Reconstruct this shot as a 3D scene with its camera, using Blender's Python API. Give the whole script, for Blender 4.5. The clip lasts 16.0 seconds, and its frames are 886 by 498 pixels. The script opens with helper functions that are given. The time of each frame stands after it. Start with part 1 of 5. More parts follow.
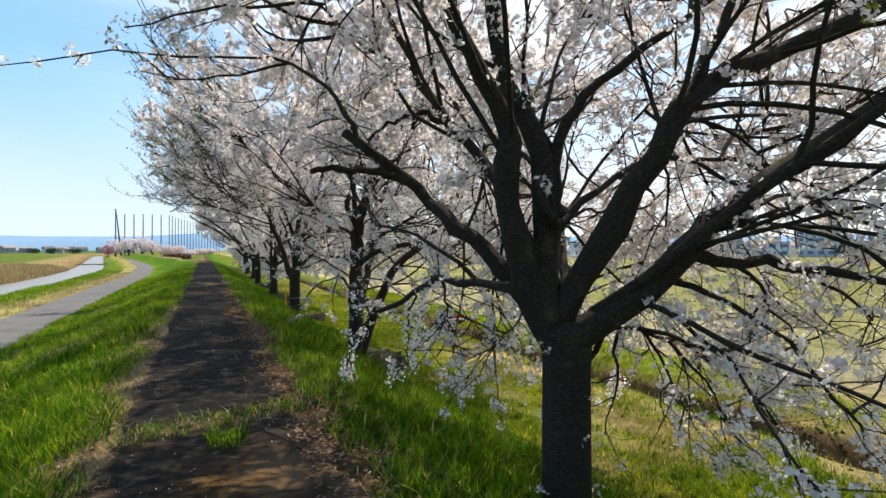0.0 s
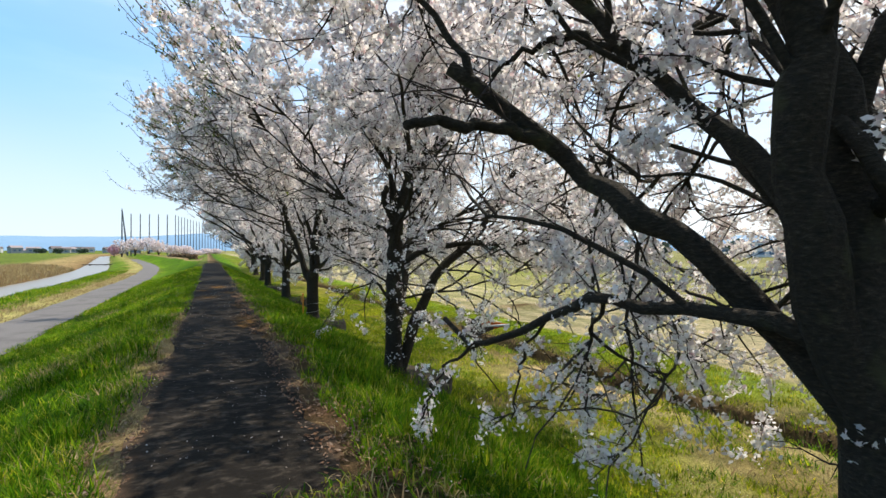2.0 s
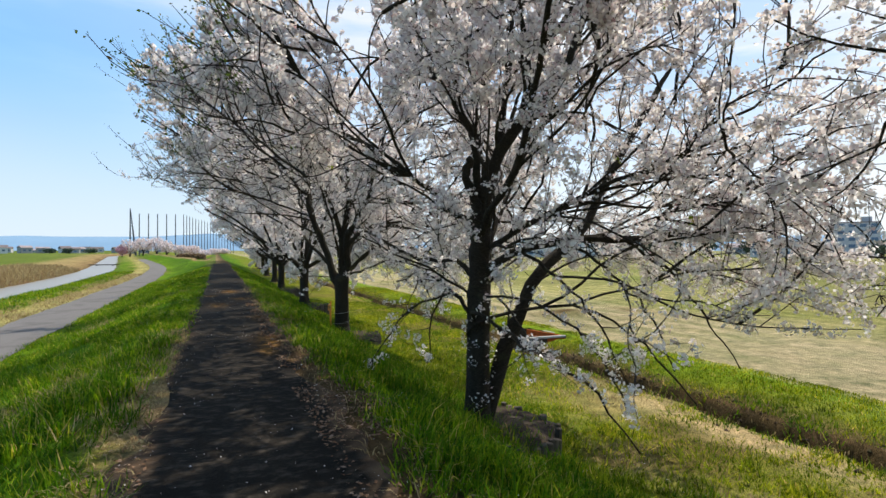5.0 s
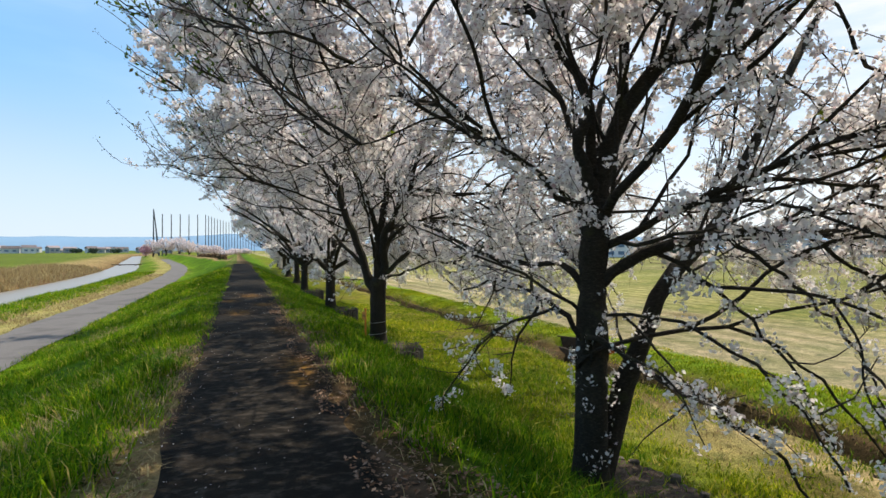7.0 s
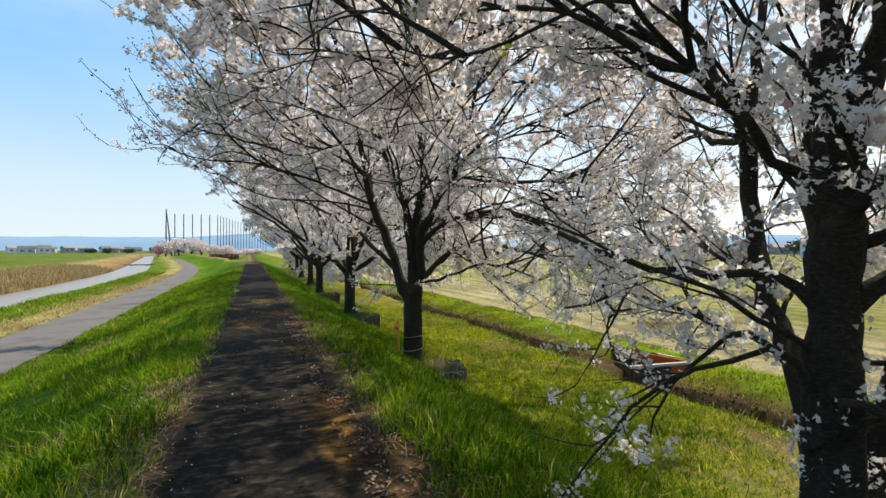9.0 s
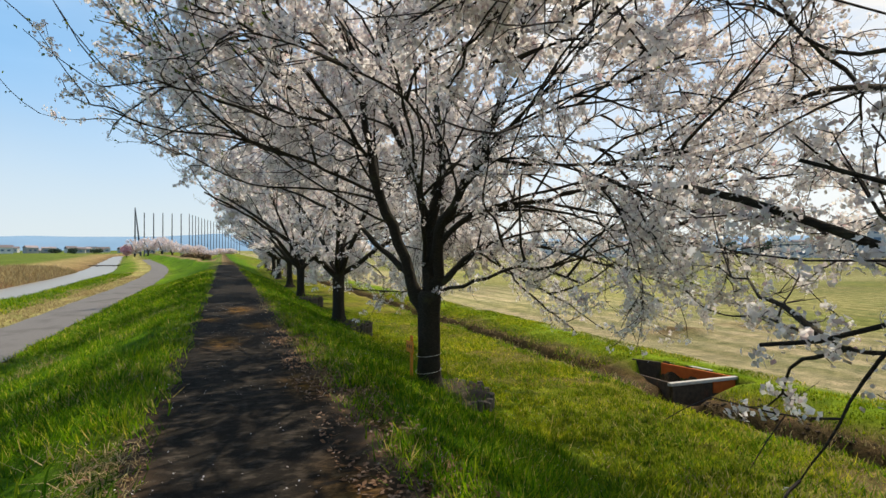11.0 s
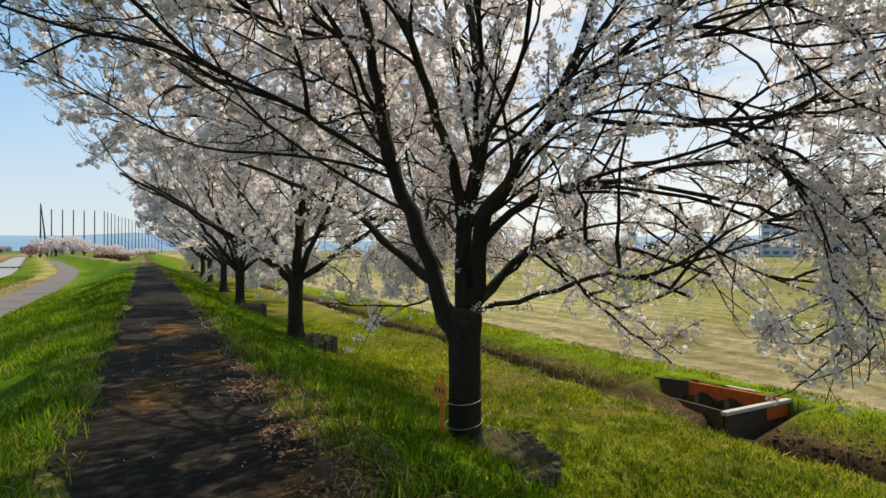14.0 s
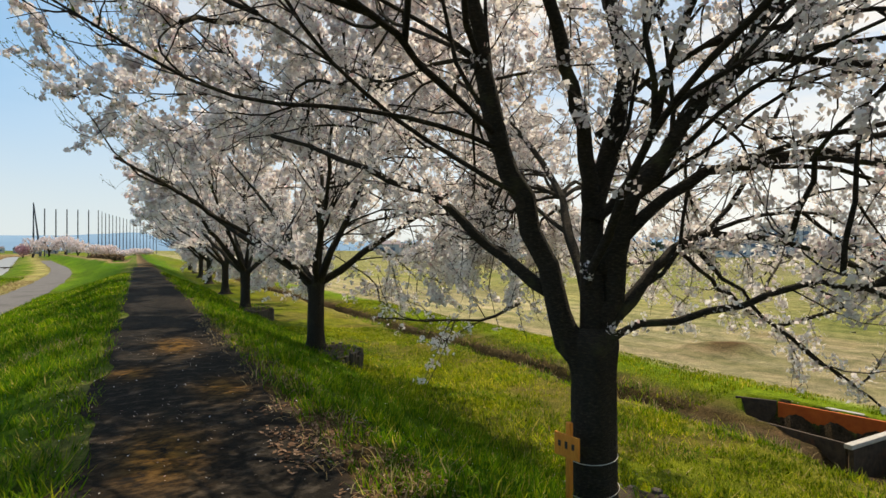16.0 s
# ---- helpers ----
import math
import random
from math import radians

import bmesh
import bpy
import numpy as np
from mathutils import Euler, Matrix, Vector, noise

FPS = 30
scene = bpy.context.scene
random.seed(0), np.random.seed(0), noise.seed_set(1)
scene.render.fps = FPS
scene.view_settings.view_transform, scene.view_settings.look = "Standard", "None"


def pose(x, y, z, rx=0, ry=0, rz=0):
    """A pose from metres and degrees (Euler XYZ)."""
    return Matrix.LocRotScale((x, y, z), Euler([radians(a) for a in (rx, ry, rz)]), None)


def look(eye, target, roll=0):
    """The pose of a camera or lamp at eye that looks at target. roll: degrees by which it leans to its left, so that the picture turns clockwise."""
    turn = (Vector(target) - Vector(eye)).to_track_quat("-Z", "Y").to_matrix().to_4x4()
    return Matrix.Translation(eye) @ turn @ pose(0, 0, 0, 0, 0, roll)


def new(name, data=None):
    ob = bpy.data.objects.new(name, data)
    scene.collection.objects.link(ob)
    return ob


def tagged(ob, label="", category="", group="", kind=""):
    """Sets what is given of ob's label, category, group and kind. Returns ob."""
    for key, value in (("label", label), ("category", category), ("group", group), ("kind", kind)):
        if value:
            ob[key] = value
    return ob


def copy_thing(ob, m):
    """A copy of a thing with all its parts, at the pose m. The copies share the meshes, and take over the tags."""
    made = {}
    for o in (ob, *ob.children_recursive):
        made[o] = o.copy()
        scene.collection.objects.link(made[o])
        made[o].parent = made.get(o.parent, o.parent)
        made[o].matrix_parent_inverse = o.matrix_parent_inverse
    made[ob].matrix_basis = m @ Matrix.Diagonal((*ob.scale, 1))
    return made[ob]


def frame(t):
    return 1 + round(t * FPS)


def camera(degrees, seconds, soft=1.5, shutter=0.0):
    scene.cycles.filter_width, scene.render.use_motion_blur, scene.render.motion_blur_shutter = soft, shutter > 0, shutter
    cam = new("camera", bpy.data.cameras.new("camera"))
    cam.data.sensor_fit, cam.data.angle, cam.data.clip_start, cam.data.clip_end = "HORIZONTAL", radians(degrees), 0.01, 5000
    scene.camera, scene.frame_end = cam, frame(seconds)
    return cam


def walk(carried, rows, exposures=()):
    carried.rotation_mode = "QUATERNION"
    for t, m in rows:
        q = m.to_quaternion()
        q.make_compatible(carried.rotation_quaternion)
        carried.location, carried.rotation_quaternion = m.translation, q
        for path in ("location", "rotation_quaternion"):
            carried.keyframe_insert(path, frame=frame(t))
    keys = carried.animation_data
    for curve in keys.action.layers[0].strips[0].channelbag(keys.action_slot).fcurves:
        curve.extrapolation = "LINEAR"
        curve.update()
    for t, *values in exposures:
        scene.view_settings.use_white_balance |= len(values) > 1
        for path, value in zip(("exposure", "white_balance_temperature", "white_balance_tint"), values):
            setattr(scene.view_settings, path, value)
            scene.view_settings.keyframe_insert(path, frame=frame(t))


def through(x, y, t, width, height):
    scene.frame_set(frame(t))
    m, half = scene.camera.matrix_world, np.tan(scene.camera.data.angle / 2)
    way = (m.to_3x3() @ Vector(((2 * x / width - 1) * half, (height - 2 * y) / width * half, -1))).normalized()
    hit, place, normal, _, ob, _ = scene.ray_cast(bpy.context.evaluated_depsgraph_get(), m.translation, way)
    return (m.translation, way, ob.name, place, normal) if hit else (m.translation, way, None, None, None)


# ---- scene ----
cam = camera(79.0, 16.0)
PATH = [
    (0.0, pose(0.003, -0.004, 1.654, 90.12, 0, -24.19)),
    (0.5, pose(-0.023, 0.540, 1.662, 90.12, 0, -23.93)),
    (1.0, pose(-0.050, 1.088, 1.670, 90.12, 0, -23.80)),
    (1.5, pose(-0.074, 1.645, 1.675, 90.12, 0, -23.72)),
    (2.0, pose(-0.097, 2.214, 1.678, 90.12, 0, -23.66)),
    (2.5, pose(-0.117, 2.794, 1.676, 90.12, 0, -23.67)),
    (3.0, pose(-0.135, 3.381, 1.670, 90.12, 0, -23.62)),
    (3.5, pose(-0.145, 3.966, 1.664, 90.12, 0, -23.55)),
    (6.0, pose(-0.123, 6.864, 1.643, 90.12, 0, -21.94)),
    (6.5, pose(-0.110, 7.449, 1.641, 90.12, 0, -21.33)),
    (7.0, pose(-0.090, 8.042, 1.642, 90.12, 0, -20.97)),
    (7.5, pose(-0.063, 8.643, 1.645, 90.12, 0, -20.47)),
    (8.0, pose(-0.042, 9.248, 1.648, 90.12, 0, -20.27)),
    (8.5, pose(-0.032, 9.851, 1.649, 90.12, 0, -20.05)),
    (9.0, pose(-0.038, 10.448, 1.650, 90.12, 0, -19.85)),
    (9.5, pose(-0.052, 11.033, 1.651, 90.12, 0, -19.96)),
    (12.0, pose(-0.110, 13.905, 1.644, 90.12, 0, -24.43)),
    (12.5, pose(-0.120, 14.468, 1.643, 90.12, 0, -25.47)),
    (13.0, pose(-0.132, 15.021, 1.643, 90.12, 0, -27.19)),
    (13.5, pose(-0.147, 15.568, 1.643, 90.12, 0, -28.30)),
    (14.0, pose(-0.167, 16.109, 1.642, 90.12, 0, -29.30)),
    (14.5, pose(-0.189, 16.651, 1.640, 90.12, 0, -29.64)),
    (15.0, pose(-0.213, 17.197, 1.636, 90.12, 0, -29.67)),
    (15.5, pose(-0.232, 17.750, 1.633, 90.12, 0, -29.72)),
    (16.0, pose(-0.247, 18.308, 1.630, 90.12, 0, -29.74)),
]
# the film brightens and darkens a little on the way
EXPOSURES = [(0.0, 0.36, 6800, 9), (1.5, 0.41, 6700, 9), (3.0, 0.29, 6650, 9), (6.0, 0.19, 6700, 9), (8.5, 0.24, 6950, 9), (9.7, 0.20, 7050, 9), (12.0, 0.03, 7250, 9), (13.5, 0.03, 7300, 9), (16.0, 0.06, 7650, 9)]
walk(cam, PATH, EXPOSURES)

# ---- light ----
SUN_EL, SUN_AZ = radians(56), radians(60)      # height, and turn from +y towards +x
sun_way = Vector((math.sin(SUN_AZ) * math.cos(SUN_EL), math.cos(SUN_AZ) * math.cos(SUN_EL), math.sin(SUN_EL)))
sun_data = bpy.data.lights.new("sun", "SUN")
sun_data.energy, sun_data.angle, sun_data.color = 5.0, radians(0.6), (1.0, 0.92, 0.80)
sun = new("sun", sun_data)
sun.matrix_world = look((30, 30, 60), Vector((30, 30, 60)) - sun_way)
world = bpy.data.worlds.new("sky")
scene.world = world
world.use_nodes = True
wn, wl = world.node_tree.nodes, world.node_tree.links
sky = wn.new("ShaderNodeTexSky")
sky.sky_type, sky.sun_disc = "NISHITA", False
sky.sun_elevation, sky.sun_rotation = SUN_EL, SUN_AZ
sky.air_density, sky.dust_density, sky.ozone_density = 1.0, 0.35, 2.5
wn["Background"].inputs["Strength"].default_value = 0.115
# thin drifting haze over the blue
way = wn.new("ShaderNodeTexCoord").outputs["Generated"]
stretch = wn.new("ShaderNodeMapping")
stretch.inputs["Scale"].default_value = (1.0, 1.0, 5.0)
wl.new(way, stretch.inputs["Vector"])
cloud = wn.new("ShaderNodeTexNoise")
cloud.inputs["Scale"].default_value, cloud.inputs["Detail"].default_value, cloud.inputs["Roughness"].default_value = 2.2, 6, 0.55
wl.new(stretch.outputs[0], cloud.inputs["Vector"])
veil = wn.new("ShaderNodeMapRange")
veil.inputs["To Min"].default_value = 0.62
veil.inputs["From Min"].default_value, veil.inputs["From Max"].default_value, veil.inputs["To Max"].default_value = 0.3, 0.75, 0.8
wl.new(cloud.outputs["Fac"], veil.inputs["Value"])
blend = wn.new("ShaderNodeMix")
blend.data_type = "RGBA"
wl.new(veil.outputs[0], blend.inputs["Factor"])
wl.new(sky.outputs[0], blend.inputs["A"])
# the haze is blue away from the sun and a bright warm white towards it
facing = wn.new("ShaderNodeVectorMath")
facing.operation = "DOT_PRODUCT"
wl.new(way, facing.inputs[0])
facing.inputs[1].default_value = sun_way
glow = wn.new("ShaderNodeMapRange")
glow.interpolation_type = "SMOOTHSTEP"
glow.inputs["From Min"].default_value, glow.inputs["From Max"].default_value = 0.28, 0.82
wl.new(facing.outputs["Value"], glow.inputs["Value"])
haze = wn.new("ShaderNodeMix")
haze.data_type = "RGBA"
haze.inputs["A"].default_value, haze.inputs["B"].default_value = (2.3, 5.5, 10.0, 1), (9.3, 9.2, 9.1, 1)
broken = wn.new("ShaderNodeMapRange")
broken.inputs["From Min"].default_value, broken.inputs["From Max"].default_value = 0.42, 0.58
broken.inputs["To Min"].default_value, broken.inputs["To Max"].default_value = 0.45, 1.0
wl.new(cloud.outputs["Fac"], broken.inputs["Value"])
cover = wn.new("ShaderNodeMath")
cover.operation = "MULTIPLY"
wl.new(glow.outputs[0], cover.inputs[0])
wl.new(broken.outputs[0], cover.inputs[1])
wl.new(cover.outputs[0], haze.inputs["Factor"])
wl.new(haze.outputs["Result"], blend.inputs["B"])
# and whitens towards the horizon
height = wn.new("ShaderNodeSeparateXYZ")
wl.new(way, height.inputs[0])
low = wn.new("ShaderNodeMapRange")
low.interpolation_type = "SMOOTHSTEP"
low.inputs["From Min"].default_value, low.inputs["From Max"].default_value = 0.0, 0.32
low.inputs["To Min"].default_value, low.inputs["To Max"].default_value = 0.8, 0.0
wl.new(height.outputs["Z"], low.inputs["Value"])
pale = wn.new("ShaderNodeMix")
pale.data_type = "RGBA"
rim = wn.new("ShaderNodeMix")
rim.data_type = "RGBA"
rim.inputs["A"].default_value, rim.inputs["B"].default_value = (6.4, 7.2, 7.8, 1), (9.0, 9.0, 9.0, 1)
wl.new(glow.outputs[0], rim.inputs["Factor"])
wl.new(rim.outputs["Result"], pale.inputs["B"])
wl.new(low.outputs[0], pale.inputs["Factor"])
wl.new(blend.outputs["Result"], pale.inputs["A"])
wl.new(pale.outputs["Result"], wn["Background"].inputs["Color"])



# ---- materials ----
def material(name, rough=0.8, metal=0.0):
    m = bpy.data.materials.new(name)
    m.use_nodes = True
    b = m.node_tree.nodes["Principled BSDF"]
    b.inputs["Roughness"].default_value, b.inputs["Metallic"].default_value = rough, metal
    b.inputs["Specular IOR Level"].default_value = 0.3
    return m, m.node_tree.nodes, m.node_tree.links, b


def noise_node(n, l, scale, detail=5.0, rough=0.6, coords=None, squash=None):
    t = n.new("ShaderNodeTexNoise")
    t.inputs["Scale"].default_value, t.inputs["Detail"].default_value, t.inputs["Roughness"].default_value = scale, detail, rough
    if coords is not None:
        if squash:
            mp = n.new("ShaderNodeMapping")
            mp.inputs["Scale"].default_value = squash
            l.new(coords, mp.inputs["Vector"])
            coords = mp.outputs[0]
        l.new(coords, t.inputs["Vector"])
    return t.outputs["Fac"]


def ramp(n, l, fac, stops):
    r = n.new("ShaderNodeValToRGB")
    while len(r.color_ramp.elements) < len(stops):
        r.color_ramp.elements.new(0.5)
    for e, (p, c) in zip(r.color_ramp.elements, stops):
        e.position, e.color = p, (*c, 1)
    l.new(fac, r.inputs["Fac"])
    return r.outputs["Color"]


def mixed(n, l, fac, a, b, kind="MIX"):
    m = n.new("ShaderNodeMix")
    m.data_type, m.blend_type = "RGBA", kind
    for socket, value in ((m.inputs["Factor"], fac), (m.inputs["A"], a), (m.inputs["B"], b)):
        if hasattr(value, "is_output"):
            l.new(value, socket)
        elif isinstance(value, tuple):
            socket.default_value = (*value, 1)
        else:
            socket.default_value = value
    return m.outputs["Result"]


def bumped(n, l, b, height, strength=0.5, distance=0.02):
    u = n.new("ShaderNodeBump")
    u.inputs["Strength"].default_value, u.inputs["Distance"].default_value = strength, distance
    l.new(height, u.inputs["Height"])
    l.new(u.outputs["Normal"], b.inputs["Normal"])


def grainy(name, stops, scale, rough=0.8, bump=0.5, distance=0.01, squash=None, stain=None, random_tint=0.0, metal=0.0):
    """A surface with a coarse and a fine grain between the given colours, and stains at a larger scale."""
    m, n, l, b = material(name, rough, metal)
    tc = n.new("ShaderNodeTexCoord").outputs["Object"]
    fine = noise_node(n, l, scale, 8, 0.65, tc, squash)
    col = ramp(n, l, fine, stops)
    if stain:
        big = noise_node(n, l, stain[1], 4, 0.6, tc)
        mask = ramp(n, l, big, ((stain[2], (0, 0, 0)), (stain[2] + 0.18, (1, 1, 1))))
        col = mixed(n, l, mask, col, stain[0])
    if random_tint:
        info = n.new("ShaderNodeObjectInfo").outputs["Random"]
        tint = ramp(n, l, info, ((0, (1 - random_tint,) * 3), (1, (1 + random_tint,) * 3)))
        col = mixed(n, l, 1.0, col, tint, "MULTIPLY")
    l.new(col, b.inputs["Base Color"])
    if bump:
        bumped(n, l, b, fine, bump, distance)
    return m


def leafy(name, stops, through=0.4, rough=0.6, scale=None):
    """Thin petals, leaves and blades: each island its own tint, part of the light passes through."""
    m, n, l, b = material(name, rough)
    b.inputs["Specular IOR Level"].default_value = 0.08
    rnd = n.new("ShaderNodeNewGeometry").outputs["Random Per Island"]
    col = ramp(n, l, rnd, stops)
    if scale:
        tc = n.new("ShaderNodeTexCoord").outputs["Object"]
        f = noise_node(n, l, scale, 3, 0.5, tc)
        col = mixed(n, l, 0.6, col, ramp(n, l, f, ((0.38, (0.48, 0.58, 0.42)), (0.62, (1.75, 1.48, 1.2)))), "MULTIPLY")
        g = noise_node(n, l, scale * 11, 4, 0.6, tc)
        col = mixed(n, l, 0.75, col, ramp(n, l, g, ((0.36, (0.28, 0.33, 0.28)), (0.62, (1.75, 1.5, 1.4)))), "MULTIPLY")
    l.new(col, b.inputs["Base Color"])
    tr = n.new("ShaderNodeBsdfTranslucent")
    l.new(col, tr.inputs["Color"])
    mx = n.new("ShaderNodeMixShader")
    mx.inputs["Fac"].default_value = through
    l.new(b.outputs[0], mx.inputs[1])
    l.new(tr.outputs[0], mx.inputs[2])
    l.new(mx.outputs[0], n["Material Output"].inputs["Surface"])
    return m


def ground_material():
    """Colours by zone come from the mesh; tufts, dry stalks and soil specks break them up."""
    m, n, l, b = material("ground", 1.0)
    b.inputs["Specular IOR Level"].default_value = 0.05
    tc = n.new("ShaderNodeTexCoord").outputs["Object"]
    zone = n.new("ShaderNodeAttribute")
    zone.attribute_name = "zone"
    f1 = noise_node(n, l, 2.2, 6, 0.7, tc)
    f2 = noise_node(n, l, 22.0, 6, 0.75, tc)
    f3 = noise_node(n, l, 0.35, 4, 0.6, tc)
    col = mixed(n, l, 1.0, zone.outputs["Color"], ramp(n, l, f1, ((0.3, (0.45, 0.52, 0.42)), (0.7, (1.45, 1.38, 1.3)))), "MULTIPLY")
    col = mixed(n, l, 1.0, col, ramp(n, l, f2, ((0.3, (0.35, 0.38, 0.35)), (0.72, (1.65, 1.55, 1.5)))), "MULTIPLY")
    col = mixed(n, l, 1.0, col, ramp(n, l, f3, ((0.35, (0.85, 0.9, 0.8)), (0.65, (1.15, 1.08, 1.1)))), "MULTIPLY")
    # mown rows on the stubble field
    wave = n.new("ShaderNodeTexWave")
    wave.bands_direction = "X"
    wave.inputs["Scale"].default_value, wave.inputs["Distortion"].default_value, wave.inputs["Detail"].default_value = 0.19, 1.2, 3
    l.new(tc, wave.inputs["Vector"])
    rows = ramp(n, l, wave.outputs["Fac"], ((0.2, (0.84, 0.88, 0.76)), (0.75, (1.16, 1.15, 1.14))))
    col = mixed(n, l, zone.outputs["Alpha"], col, mixed(n, l, 1.0, col, rows, "MULTIPLY"))
    l.new(col, b.inputs["Base Color"])
    bumped(n, l, b, f2, 0.9, 0.05)
    return m


def water_material():
    m, n, l, b = material("river_water", 0.28)
    tc = n.new("ShaderNodeTexCoord").outputs["Object"]
    b.inputs["Base Color"].default_value = (0.22, 0.19, 0.15, 1)
    b.inputs["Specular IOR Level"].default_value = 0.22
    bumped(n, l, b, noise_node(n, l, 1.5, 3, 0.5, tc), 0.08, 0.05)
    return m


def path_material():
    """Old asphalt: grit on a base darkened for tree shade, pale spots for wear and sun streaks, broad darker patches,
    and rusty moss where the mesh says so.
    """
    m, n, l, b = material("old_asphalt", 0.95)
    b.inputs["Specular IOR Level"].default_value = 0.1
    tc = n.new("ShaderNodeTexCoord").outputs["Object"]
    grit = noise_node(n, l, 90, 6, 0.8, tc)
    wear_dapple = noise_node(n, l, 5.5, 7, 0.75, tc, (1.0, 1.5, 1.0))
    broad = noise_node(n, l, 0.9, 4, 0.6, tc)
    stain = n.new("ShaderNodeAttribute")
    stain.attribute_name = "stain"
    # the base is blacker than asphalt: shade below the crowns is put into it
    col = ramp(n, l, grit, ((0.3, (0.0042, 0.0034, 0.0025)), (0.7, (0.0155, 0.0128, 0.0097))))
    # pale spots paint in sun streaks along with worn places
    col = mixed(n, l, ramp(n, l, wear_dapple, ((0.50, (0, 0, 0)), (0.66, (0.8, 0.8, 0.8)))), col, (0.066, 0.055, 0.043))
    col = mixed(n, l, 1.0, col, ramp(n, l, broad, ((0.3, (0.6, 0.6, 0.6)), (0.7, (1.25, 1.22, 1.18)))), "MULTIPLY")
    rust = mixed(n, l, wear_dapple, (0.07, 0.026, 0.008), (0.27, 0.14, 0.02))
    spots = mixed(n, l, 1.0, stain.outputs["Color"], ramp(n, l, wear_dapple, ((0.41, (0, 0, 0)), (0.56, (0.9, 0.9, 0.9)))), "MULTIPLY")
    col = mixed(n, l, spots, col, rust)
    earth = mixed(n, l, grit, (0.035, 0.021, 0.012), (0.17, 0.11, 0.065))
    col = mixed(n, l, stain.outputs["Alpha"], col, earth)
    l.new(col, b.inputs["Base Color"])
    bumped(n, l, b, grit, 0.8, 0.006)
    return m


M_GROUND, M_WATER, M_PATH = ground_material(), water_material(), path_material()
M_ROAD = grainy("road_asphalt", ((0.3, (0.10, 0.093, 0.088)), (0.7, (0.155, 0.142, 0.136))), 60, 0.95, 0.4, 0.004, stain=((0.085, 0.077, 0.072), 0.7, 0.5))
M_BARK = grainy("cherry_bark", ((0.3, (0.009, 0.0065, 0.0040)), (0.55, (0.029, 0.022, 0.0135)), (0.75, (0.08, 0.062, 0.040))), 26, 0.95, 1.0, 0.03,
                squash=(1, 1, 2.6), stain=((0.058, 0.056, 0.022), 3.0, 0.57))
M_TWIG = grainy("twig_bark", ((0.3, (0.016, 0.011, 0.009)), (0.7, (0.05, 0.036, 0.03))), 40, 0.85, 0.3, 0.004)
M_BLOSSOM = leafy("cherry_blossom", ((0.0, (0.54, 0.46, 0.46)), (0.25, (0.81, 0.745, 0.73)), (0.6, (0.90, 0.855, 0.835)), (0.94, (0.95, 0.925, 0.91)), (1.0, (0.58, 0.38, 0.40))), 0.55, 0.7)
M_BUD = leafy("leaf_bud", ((0.0, (0.06, 0.11, 0.02)), (0.7, (0.14, 0.20, 0.03)), (1.0, (0.18, 0.12, 0.05))), 0.4, 0.5)
M_LEAF = leafy("young_leaf", ((0.0, (0.15, 0.22, 0.015)), (0.7, (0.27, 0.33, 0.025)), (1.0, (0.24, 0.16, 0.05))), 0.5, 0.5)
M_GRASS = leafy("grass_blade", ((0.0, (0.018, 0.075, 0.002)), (0.4, (0.07, 0.185, 0.004)), (0.75, (0.15, 0.275, 0.007)), (0.93, (0.27, 0.32, 0.02)), (1.0, (0.45, 0.38, 0.15))), 0.45, 0.7, 0.5)
M_LAWN = leafy("lawn_blade", ((0.0, (0.05, 0.10, 0.004)), (0.35, (0.15, 0.23, 0.009)), (0.7, (0.25, 0.335, 0.013)), (0.92, (0.37, 0.39, 0.035)), (1.0, (0.50, 0.43, 0.18))), 0.4, 0.7, 0.5)
M_STRAW = leafy("dry_straw", ((0.0, (0.20, 0.14, 0.065)), (0.6, (0.42, 0.34, 0.17)), (1.0, (0.20, 0.12, 0.06))), 0.3, 0.8)
M_LITTER = leafy("leaf_litter", ((0.0, (0.10, 0.05, 0.025)), (0.6, (0.22, 0.13, 0.08)), (1.0, (0.28, 0.20, 0.15))), 0.2, 0.8)
M_SOIL = grainy("bare_soil", ((0.3, (0.02, 0.013, 0.008)), (0.7, (0.07, 0.046, 0.028))), 18, 0.95, 1.0, 0.03, stain=((0.05, 0.07, 0.01), 3.0, 0.56))
M_LOG = grainy("weathered_log", ((0.3, (0.036, 0.029, 0.022)), (0.7, (0.13, 0.105, 0.08))), 14, 0.9, 0.8, 0.01, squash=(3, 3, 0.5), random_tint=0.3)
M_SIGN = grainy("orange_stained_wood", ((0.3, (0.60, 0.17, 0.015)), (0.7, (0.80, 0.28, 0.04))), 12, 0.6, 0.3, 0.003, squash=(4, 4, 0.6))
M_INK = grainy("dark_lettering", ((0.3, (0.03, 0.02, 0.015)), (0.7, (0.06, 0.04, 0.03))), 30, 0.7, 0)
M_WIRE = grainy("pale_cord", ((0.3, (0.45, 0.43, 0.40)), (0.7, (0.62, 0.60, 0.55))), 60, 0.6, 0)
# the dark stain paints shadow as well as dirt onto the orange
M_RUST = grainy("orange_rust_paint", ((0.3, (0.42, 0.075, 0.012)), (0.7, (0.58, 0.13, 0.018))), 6, 0.75, 0.4, 0.004, stain=((0.12, 0.04, 0.018), 1.9, 0.60))
M_DARKSTEEL = grainy("dirty_dark_steel", ((0.3, (0.030, 0.021, 0.014)), (0.7, (0.085, 0.058, 0.036))), 9, 0.85, 0.5, 0.005, stain=((0.13, 0.05, 0.025), 2.5, 0.6))
